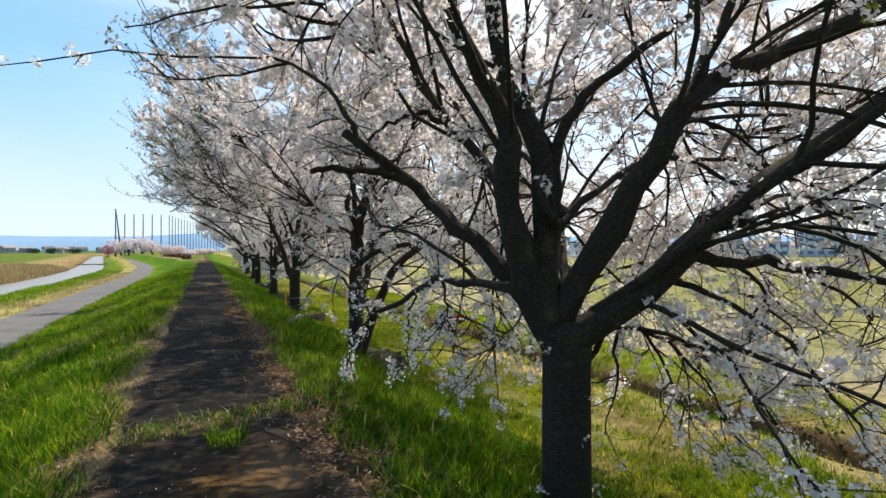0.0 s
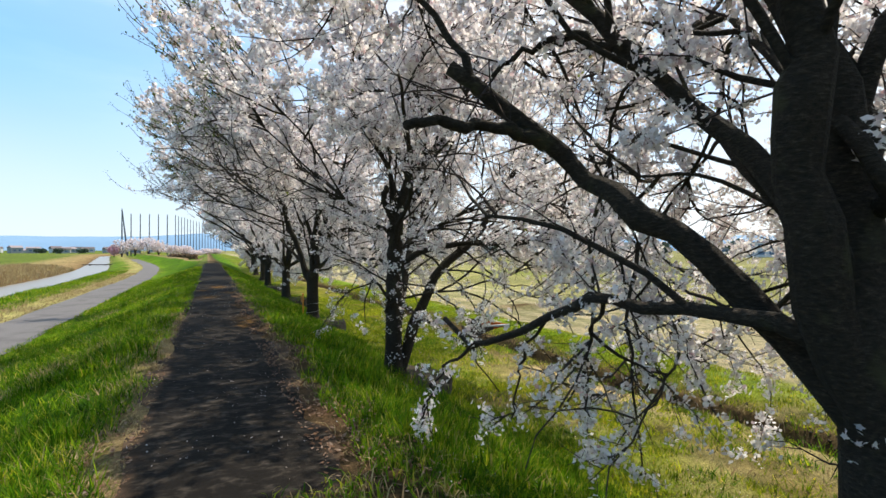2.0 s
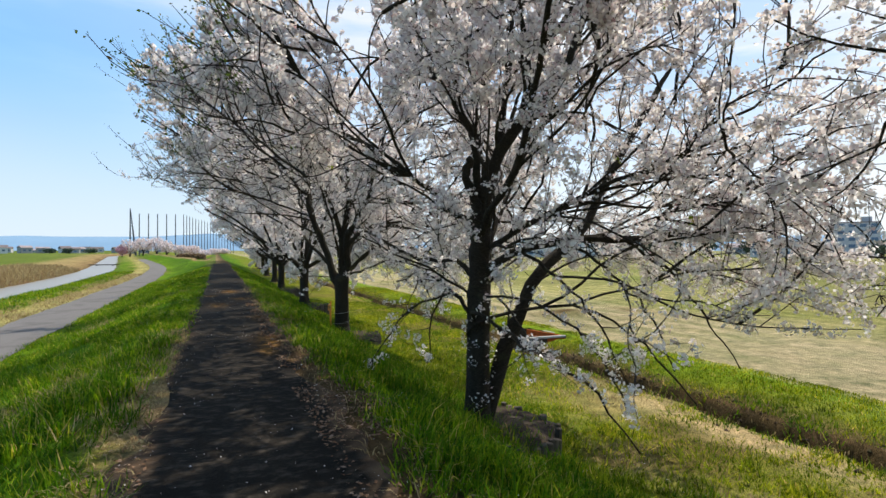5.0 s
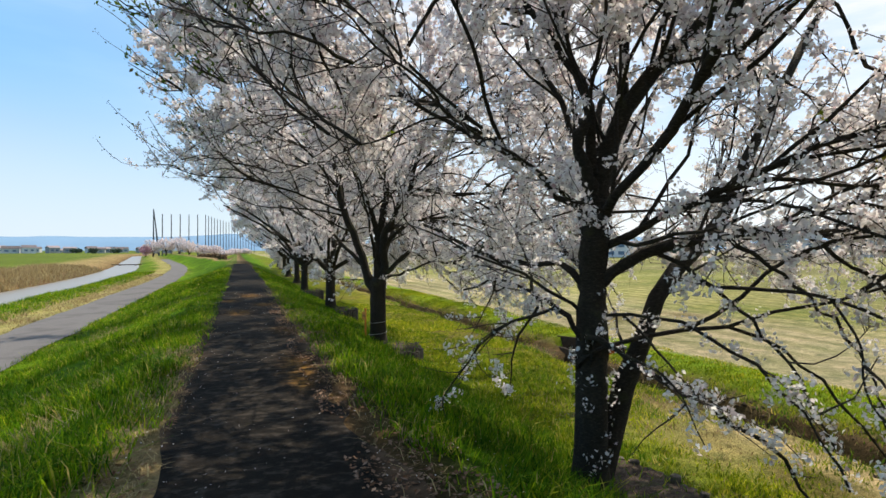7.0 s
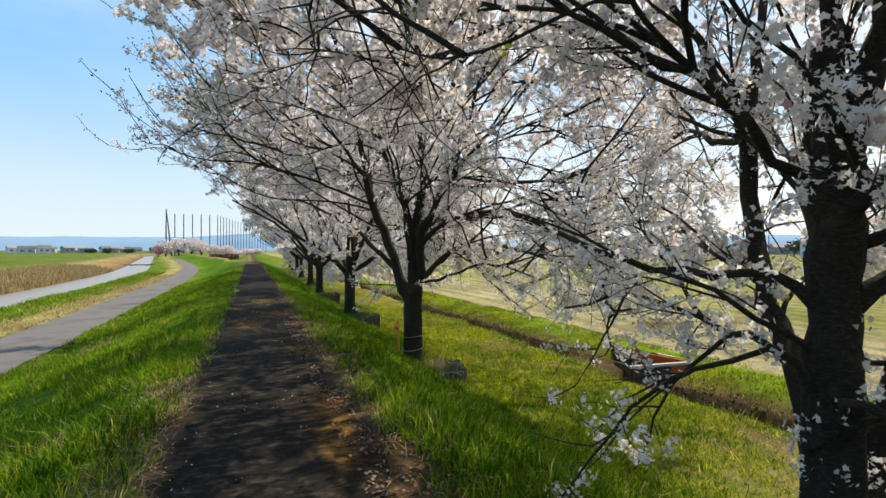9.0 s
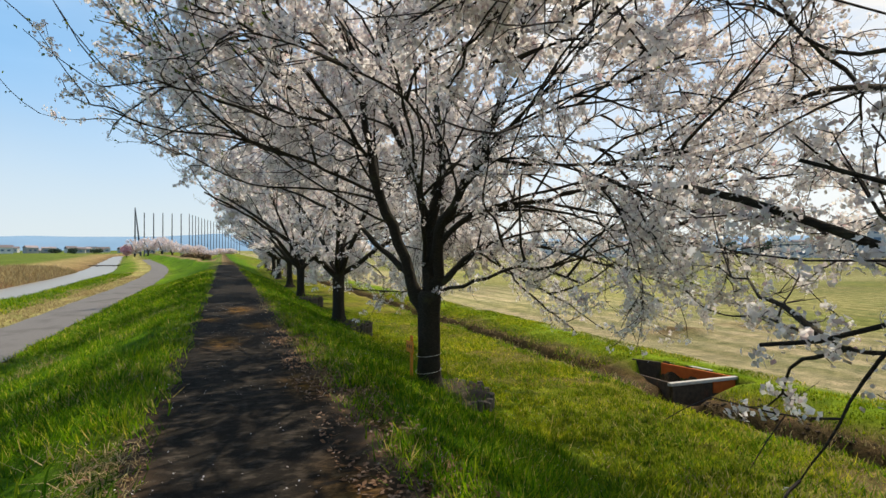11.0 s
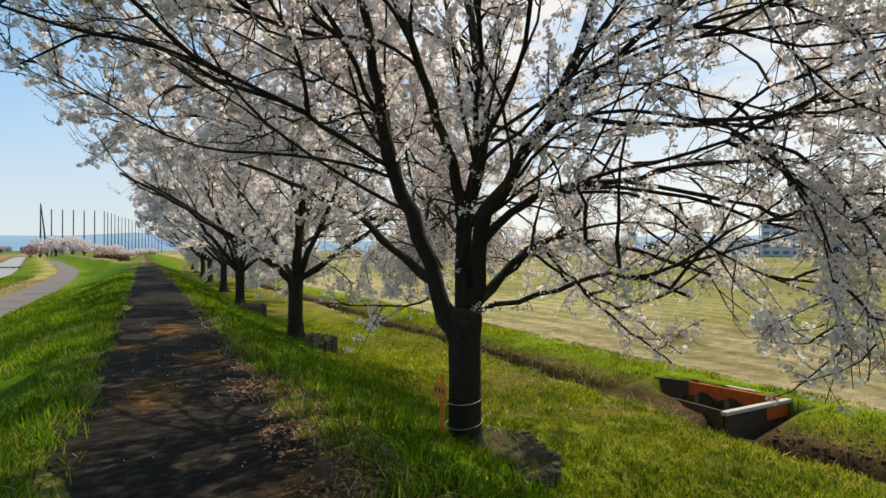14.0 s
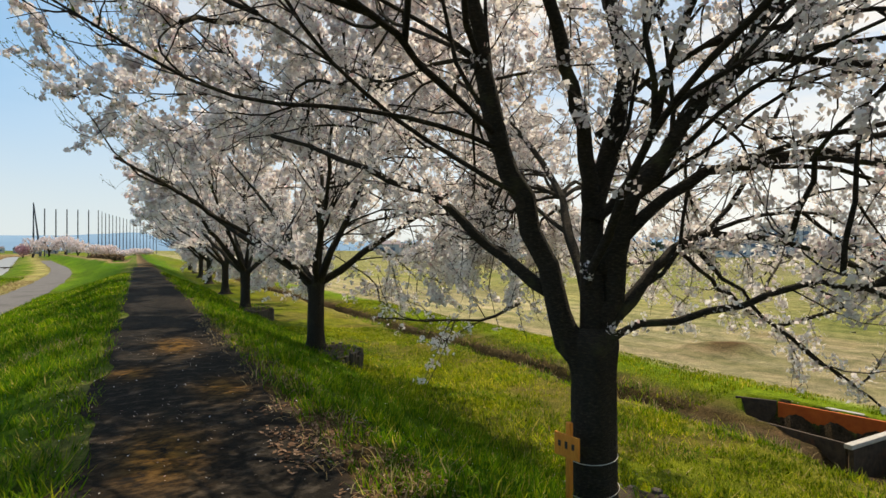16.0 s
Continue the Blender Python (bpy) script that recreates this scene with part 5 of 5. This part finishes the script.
def house(x, y, w, d, h, roof_h, turn, label="small distant house with pitched roof"):
    ob = thing("house", (x, y, -1.2), label, "house", "distant houses", turn)
    part("wall", box((w, d, h), (0, 0, h / 2), 0.0), M_WALL, ob)
    bm = bmesh.new()
    o = 0.4
    vs = [bm.verts.new(p) for p in ((-w / 2 - o, -d / 2 - o, h), (w / 2 + o, -d / 2 - o, h), (w / 2 + o, d / 2 + o, h), (-w / 2 - o, d / 2 + o, h), (-w / 2 - o, 0, h + roof_h), (w / 2 + o, 0, h + roof_h))]
    for f in ((0, 1, 5, 4), (2, 3, 4, 5), (0, 4, 3), (1, 2, 5), (3, 2, 1, 0)):
        bm.faces.new([vs[i] for i in f])
    part("roof", bm, M_ROOF, ob)
    for k in range(2):
        part("window", box((w * 0.22, 0.1, h * 0.3), (w * (-0.22 + 0.44 * k), -d / 2 - 0.03, h * 0.55), 0), M_GLASS, ob)
    return ob


hr = random.Random(12)
for k in range(34):
    a = radians(hr.uniform(-24, -4))
    d = hr.uniform(520, 760)
    house(d * math.sin(a), d * math.cos(a), hr.uniform(6, 14), hr.uniform(6, 9), hr.uniform(2.6, 5), hr.uniform(1.2, 2.4), math.degrees(-a) + hr.uniform(-25, 25))
for k in range(30):
    a = radians(hr.uniform(22, 82))
    d = hr.uniform(330, 480)
    house(d * math.sin(a), d * math.cos(a), hr.uniform(9, 20), hr.uniform(8, 11), hr.uniform(4, 7), hr.uniform(1.5, 3), math.degrees(-a) + hr.uniform(-25, 25))


def block(x, y, w, d, storeys, turn, label, name="apartment_block"):
    ob = thing(name, (x, y, -1.5), label, "building", "", turn)
    h = storeys * 3.2
    part("wall", box((w, d, h), (0, 0, h / 2), 0.0), M_WALL, ob)
    part("roof", box((w + 0.4, d + 0.4, 0.5), (0, 0, h + 0.25), 0.0), M_ROOF, ob)
    part("stair_house", box((w * 0.2, d * 0.6, 2.6), (w * 0.25, 0, h + 1.6), 0.0), M_WALL, ob)
    n = max(int(w / 4), 3)
    for s in range(storeys):
        for k in range(n):
            part("window", box((w / n * 0.6, 0.2, 1.5), (-w / 2 + (k + 0.5) * w / n, -d / 2 - 0.05, s * 3.2 + 1.9), 0), M_GLASS, ob)
    return ob


block(282, 167, 21, 14, 5, -62, "pale grey five-storey block beyond the fields")
block(235, 168, 26, 14, 2, -57, "long low pale workshop beyond the fields", "workshop")
block(259, 123, 28, 14, 2, -67, "long low pale workshop beyond the fields", "workshop")
block(150, 215, 34, 16, 2, -38, "long low pale workshop beyond the fields", "workshop")
tr = random.Random(5)
for k in range(46):
    a = radians(tr.uniform(24, 84))
    d = tr.uniform(250, 420)
    far_tree_thing(d * math.sin(a), d * math.cos(a), tr.uniform(6, 11), tr.uniform(5, 9), M_CONIFER, "far_green_tree", "distant dark green tree", "tree", "distant trees", 100 + k, 60, 1.1)
for k in range(4):
    a = radians(tr.uniform(-25, -6))
    d = tr.uniform(420, 520)
    far_tree_thing(d * math.sin(a), d * math.cos(a), tr.uniform(2.5, 4), tr.uniform(6, 10), M_CONIFER, "far_green_tree", "distant dark green tree", "tree", "distant trees", 200 + k, 60, 1.1)


def hedge():
    r = np.random.default_rng(3)
    c = np.stack([r.uniform(-8.6, -2.6, 700), 150 + r.uniform(-0.8, 0.8, 700), r.uniform(0.0, 1.1, 700) - 0.7], 1)
    v, f = flowers(c, unit(c - np.array([-4, 150, -2.0])), 5, 0.2, 0.2, 4)
    return put("hedge", big_mesh("hedge", v, [f]), M_HEDGE, label="low brown clipped hedge by the road bend", category="hedge", kind="stuff")


hedge()


def utility_pole(x, y, h, turn):
    ob = thing("utility_pole", (x, y, -1.6), "thin grey utility pole with crossarms beyond the fields", "pole", "utility poles", turn)
    part("shaft", rod(0.2, 0.13, h, sides=8), M_POLE, ob)
    part("crossarm", box((2.0, 0.14, 0.14), (0, 0, h - 0.5), 0.01), M_POLE, ob)
    part("crossarm", box((1.6, 0.14, 0.14), (0, 0, h - 1.5), 0.01), M_POLE, ob)
    return ob


for x, y, h in ((230, 150, 13.5), (247, 141, 12.0), (264, 131, 12.5), (205, 176, 11.5)):
    utility_pole(x, y, h, -60)
shed = thing("red_shed", (126, 67, -1.75), "small red painted tool shed at the edge of the fields", "shed", turn=-62)
part("wall", box((3.3, 2.4, 2.5), (0, 0, 1.25), 0.02), M_REDPAINT, shed)
part("roof", box((3.6, 2.8, 0.14), (0, 0, 2.58), 0.02), M_ROOF, shed)
part("door", box((0.9, 0.06, 1.9), (-0.6, -1.24, 0.97), 0.01), M_ROOF, shed, "grey door")
weir = thing("footbridge", (-24.0, 143, -1.9), "dark low beam across the river", "bridge")
part("deck", box((9.0, 0.5, 0.18), (0, 0, 0.35), 0.02), M_DARKSTEEL, weir)
for k in range(3):
    part("pier", box((0.3, 0.4, 0.7), (-3 + 3 * k, 0, -0.05), 0.02), M_DARKSTEEL, weir)


# ---- grass and litter ----
def blades(name, n, area, height, width, mat, label, seed, mask=None, lean=0.35, fade=None, simple=False, lie=land, bent=False):
    """Grass blades, three faces each, standing on the land."""
    r = np.random.default_rng(seed)
    x, y = r.uniform(area[0], area[1], n), area[2] + (area[3] - area[2]) * r.random(n) ** (fade or 1.0)
    tuft = value_noise(x, y, 0.35, seed) * 0.7 + value_noise(x, y, 1.6, seed + 1) * 0.6
    ok = tuft > r.uniform(0.25, 0.8, n)
    if mask is not None:
        ok &= mask(x, y, r)
    x, y, tuft = x[ok], y[ok], tuft[ok]
    if bent:        # along the road and the river
        x = x + bend(y)
    n = len(x)
    h = r.uniform(*height, n) * (0.5 + 0.7 * tuft)
    a = r.uniform(0, 2 * np.pi, n)
    d = np.stack([np.cos(a), np.sin(a), 0 * a], 1)
    s = np.stack([-np.sin(a), np.cos(a), 0 * a], 1) * (width * r.uniform(0.6, 1.3, n))[:, None]
    k = (lean * r.uniform(0.3, 1.8, n) * h)[:, None]
    p = np.stack([x, y, lie(x, y) - 0.01], 1)
    up = np.array([0, 0, 1.0]) * h[:, None]
    if simple:
        verts = np.stack([p - s, p + s, p + d * k + up], 1).reshape(-1, 3)
        return put(name, big_mesh(name, verts, [np.arange(n * 3).reshape(-1, 3)]), mat, label=label, category="grass", kind="stuff")
    verts = np.stack([p - s, p + s, p + d * k * 0.35 + up * 0.6 + s * 0.75, p + d * k * 0.35 + up * 0.6 - s * 0.75, p + d * k + up * (1 - 0.25 * lean)], 1).reshape(-1, 3)
    b = np.arange(n)[:, None] * 5
    me = big_mesh(name, verts, [b + np.array([0, 1, 2, 3]), b + np.array([3, 2, 4])])
    return put(name, me, mat, label=label, category="grass", kind="stuff")


def off_path(x, y, r):
    soft = r.uniform(-0.1, 0.25, len(x)) - 0.45 * value_noise(x * 0.6, y, 0.55, 95) * np.clip((20 - y) / 6, 0.1, 1)
    return ~((x > -0.72 + soft) & (x < 1.05 + 0.012 * np.clip(y - 8, 0, 25) - soft)) & ~((x > -7.6) & (x < -5.4))


def grown(x, y, r):
    """Where the lawn is not worn down to the soil."""
    bare = np.clip((value_noise(x, y, 1.1, 14) * 0.6 + value_noise(x, y, 3.2, 15) * 0.6 - 0.62) * 8, 0, 1) * np.where(y > 18, 0.7, 1.0)
    dry = np.clip((19 - y) / 5, 0, 1) * np.clip((x - 4.6) / 2.2, 0, 1) * np.clip((value_noise(x, y, 0.8, 18) * 0.5 + value_noise(x, y, 2.6, 19) * 0.7 - 0.3) * 2.2, 0, 1)
    worn = 1.3 * np.exp(-((x - 8.0) / 0.8) ** 2 - ((y - 21.4) / 0.7) ** 2) + 1.1 * np.exp(-((x - 7.4) / 0.5) ** 2 - ((y - 19.6) / 0.6) ** 2)
    bare = np.maximum(bare, np.clip(worn - 0.2 - 0.5 * value_noise(x, y, 0.3, 46), 0, 1) * 1.2)
    return (bare < r.uniform(0.0, 1.4, len(x))) & (dry < r.uniform(0.05, 0.7, len(x)))


blades("long_grass", 150000, (-5.4, -0.55, 2.0, 36.0), (0.05, 0.17), 0.008, M_GRASS, "long green grass on the levee slope", 51, off_path, 0.8, fade=1.5, simple=True)
blades("long_grass", 150000, (1.0, 4.6, 1.5, 36.0), (0.05, 0.16), 0.008, M_GRASS, "long green grass on the slope below the path", 52, off_path, 0.8, fade=1.5, simple=True)
blades("long_grass", 32000, (-5.4, -0.5, 30.0, 62.0), (0.08, 0.18), 0.018, M_GRASS, "long green grass on the levee slope", 61, off_path, 0.8, simple=True)
blades("long_grass", 16000, (1.2, 4.6, 32.0, 62.0), (0.08, 0.18), 0.018, M_GRASS, "long green grass on the slope below the path", 62, off_path, 0.8, simple=True)
blades("lawn", 190000, (4.0, 9.35, 3.0, 40.0), (0.035, 0.11), 0.013, M_LAWN, "short yellowish green grass below the levee", 53, grown, 0.6, fade=1.35, simple=True)
blades("grass_tufts", 45000, (4.2, 9.3, 3.0, 36.0), (0.06, 0.17), 0.011, M_GRASS, "darker tufts of longer grass in the lawn", 65, lambda x, y, r: value_noise(x, y, 0.6, 66) * 0.6 + value_noise(x, y, 2.5, 67) * 0.5 > 0.64, 0.9, fade=1.35, simple=True)
blades("grass_clumps", 60000, (4.0, 9.3, 3.0, 34.0), (0.07, 0.19), 0.012, M_LAWN, "bright clumps of longer grass in the lawn", 104, lambda x, y, r: (value_noise(x, y, 0.28, 105) * 0.6 + value_noise(x, y, 0.9, 106) * 0.6 > 0.66) & grown(x, y, r), 0.9, fade=1.35, simple=True)
blades("dry_grass", 9000, (4.2, 9.3, 3.0, 36.0), (0.03, 0.09), 0.010, M_STRAW, "dead stalks in the lawn", 68, lambda x, y, r: value_noise(x, y, 0.9, 69) > 0.5, 1.1, simple=True)
blades("dry_grass", 26000, (5.0, 9.4, 3.0, 18.5), (0.03, 0.09), 0.011, M_STRAW, "dead grass towards the ditch", 70, lambda x, y, r: value_noise(x, y, 0.8, 18) * 0.5 + value_noise(x, y, 2.6, 19) * 0.7 > r.uniform(0.4, 0.9, len(x)), 1.0, simple=True)
blades("dry_grass", 30000, (-4.6, -0.9, 2.0, 30.0), (0.06, 0.18), 0.007, M_STRAW, "straw tufts in the slope", 74, lambda x, y, r: value_noise(x, y, 0.7, 75) * 0.7 + value_noise(x, y, 2.3, 96) * 0.5 > 0.72, 1.3, fade=1.5, simple=True)
blades("grass_tufts", 60000, (-4.2, -0.8, 2.0, 24.0), (0.12, 0.30), 0.007, M_GRASS, "taller green tufts in the levee slope", 97, lambda x, y, r: off_path(x, y, r) & (value_noise(x, y, 0.45, 98) * 0.7 + value_noise(x, y, 1.8, 99) * 0.5 > 0.70), 0.8, fade=1.6)
blades("grass_tufts", 36000, (1.3, 4.2, 2.0, 22.0), (0.12, 0.30), 0.007, M_GRASS, "taller green tufts on the slope below the path", 101, lambda x, y, r: off_path(x, y, r) & (value_noise(x, y, 0.45, 102) * 0.7 + value_noise(x, y, 1.8, 103) * 0.5 > 0.70), 0.8, fade=1.6)
blades("dry_grass", 8000, (1.2, 4.4, 2.0, 30.0), (0.05, 0.13), 0.006, M_STRAW, "straw tufts in the slope", 76, lambda x, y, r: value_noise(x, y, 0.7, 77) > 0.68, 1.1, simple=True)
for i in range(1, 5):
    tx, ty = TREES[i]
    blades("grass_tuft", 600, (tx - 0.3, tx + 1.2, ty - 1.1, ty + 1.1), (0.05, 0.2), 0.008, M_GRASS, "grass growing on the soil round a tree", 80 + i, lambda x, y, r: np.hypot(x - tx, y - ty) < 1.1, 0.8, simple=True,
           lie=lambda x, y: np.maximum(-0.85 - 0.1 * np.hypot(x - tx, y - ty), land(x, y)))
blades("ditch_weeds", 14000, (8.9, 10.7, 4.0, 45.0), (0.06, 0.22), 0.012, M_GRASS, "tufts of weeds along the ditch", 63, lambda x, y, r: (value_noise(x, y, 0.5, 64) > 0.5) & (np.abs(x - 9.8) > 0.12) & ~((y > 21.5) & (y < 26.0) & (x > 9.7)), 0.8, simple=True)
blades("bank_grass", 60000, (10.3, 13.0, 6.0, 50.0), (0.04, 0.10), 0.013, M_LAWN, "fresh green grass on the ditch bank", 54, simple=True, mask=lambda x, y, r: ~((y > 21.8) & (y < 25.6) & (x < 12.15)) & (np.exp(-((x - 10.7) / 0.5) ** 2 - ((y - 27.6) / 1.9) ** 2) < r.uniform(0.1, 1.0, len(x))))
blades("dry_grass", 5000, (-1.2, -0.66, 1.5, 18.0), (0.03, 0.10), 0.005, M_STRAW, "dry straw along the path edge", 55, None, 1.6)
blades("reeds", 26000, (-26.0, -17.6, 8.0, 110.0), (0.25, 0.7), 0.035, M_STRAW, "dead reeds on the far river bank", 107, None, 0.6, simple=True, bent=True)
blades("bank_grass", 22000, (-12.9, -9.2, 8.0, 90.0), (0.08, 0.25), 0.025, M_GRASS, "green grass between river and road", 108, None, 0.8, simple=True, bent=True)
blades("dry_grass", 16000, (-10.2, -7.7, 8.0, 80.0), (0.06, 0.18), 0.02, M_STRAW, "dry grass along the service road", 109, None, 1.2, simple=True, bent=True)
blades("dry_grass", 2500, (0.9, 1.6, 1.5, 32.0), (0.03, 0.13), 0.005, M_STRAW, "dry straw along the path edge", 56, None, 1.6)
blades("dry_grass", 3500, (9.2, 10.6, 5.0, 45.0), (0.06, 0.2), 0.01, M_STRAW, "dry weeds along the ditch", 57, lambda x, y, r: ~((y > 21.5) & (y < 26.0) & (x > 9.7)), 0.7)
blades("dry_grass", 900, (-0.75, 1.0, 5.0, 6.1), (0.03, 0.13), 0.006, M_STRAW, "dry straw across the path", 58, lambda x, y, r: np.abs(y - 5.55 - 0.3 * x) < r.uniform(0.1, 0.35, len(x)), 0.8)
blades("grass_tuft", 1500, (-0.75, 1.0, 5.0, 6.1), (0.04, 0.13), 0.006, M_GRASS, "low green grass across the path", 110, lambda x, y, r: np.abs(y - 5.6 - 0.3 * x) < r.uniform(0.05, 0.35, len(x)), 0.9)
blades("grass_tuft", 1100, (0.0, 0.42, 4.7, 5.6), (0.06, 0.22), 0.006, M_GRASS, "green grass tuft growing through the path", 59, lambda x, y, r: np.hypot(x - 0.2, (y - 5.15) * 0.5) < 0.2, 0.6)


def litter(name, n, area, size, seed, label, mat, thresh=0.5):
    r = np.random.default_rng(seed)
    x, y = r.uniform(area[0], area[1], n), r.uniform(area[2], area[3], n)
    ok = value_noise(x, y, 0.5, seed) > r.uniform(thresh - 0.3, thresh + 0.3, n)
    x, y = x[ok], y[ok]
    n = len(x)
    a, s = r.uniform(0, 2 * np.pi, n), size * r.uniform(0.5, 1.3, n)
    u = np.stack([np.cos(a), np.sin(a), r.normal(0, 0.25, n)], 1) * s[:, None]
    v = np.stack([-np.sin(a), np.cos(a), r.normal(0, 0.25, n)], 1) * (s * 0.6)[:, None]
    p = np.stack([x, y, land(x, y) + 0.025], 1)
    verts = np.stack([p - u, p - v, p + u, p + v], 1).reshape(-1, 3)
    return put(name, big_mesh(name, verts, [np.arange(4 * n).reshape(-1, 4)]), mat, label=label, category="litter", kind="stuff")


litter("leaf_litter", 15000, (0.7, 1.75, 1.5, 24), 0.022, 71, "brown fallen leaves along the path edge", M_LITTER)
litter("leaf_litter", 2400, (-1.05, -0.62, 1.5, 18), 0.02, 72, "brown fallen leaves along the path edge", M_LITTER)
litter("fallen_petals", 9000, (-1.2, 6.5, 1.5, 30), 0.009, 73, "white fallen petals in the grass", M_BLOSSOM, 0.55)


def soil_clods():
    """Loose lumps of earth thrown up along the ditch."""
    r = np.random.default_rng(91)
    n = 5000
    x, y = 9.8 + r.normal(0, 0.42, n), r.uniform(4, 40, n)
    ok = (value_noise(x, y, 1.2, 92) > r.uniform(0.2, 0.8, n)) & ~((y > 22.0) & (y < 26.0) & (x > 9.5))
    x, y = x[ok], y[ok]
    n = len(x)
    p = np.stack([x, y, land(x, y)], 1)
    s = (0.015 + 0.05 * r.random(n) ** 2)[:, None, None]
    octa = np.array([[1, 0, 0], [0, 1, 0], [-1, 0, 0], [0, -1, 0], [0, 0, 0.8], [0, 0, -0.6]])
    verts = p[:, None] + s * (octa[None] * r.uniform(0.6, 1.4, (n, 6, 1)) + r.normal(0, 0.15, (n, 6, 3)))
    f = np.array([[0, 1, 4], [1, 2, 4], [2, 3, 4], [3, 0, 4], [1, 0, 5], [2, 1, 5], [3, 2, 5], [0, 3, 5]])
    faces = (np.arange(n)[:, None, None] * 6 + f[None]).reshape(-1, 3)
    return put("soil_clods", big_mesh("soil_clods", verts.reshape(-1, 3), [faces]), M_SOIL, label="loose lumps of dark earth along the ditch", category="soil", kind="stuff")


soil_clods()
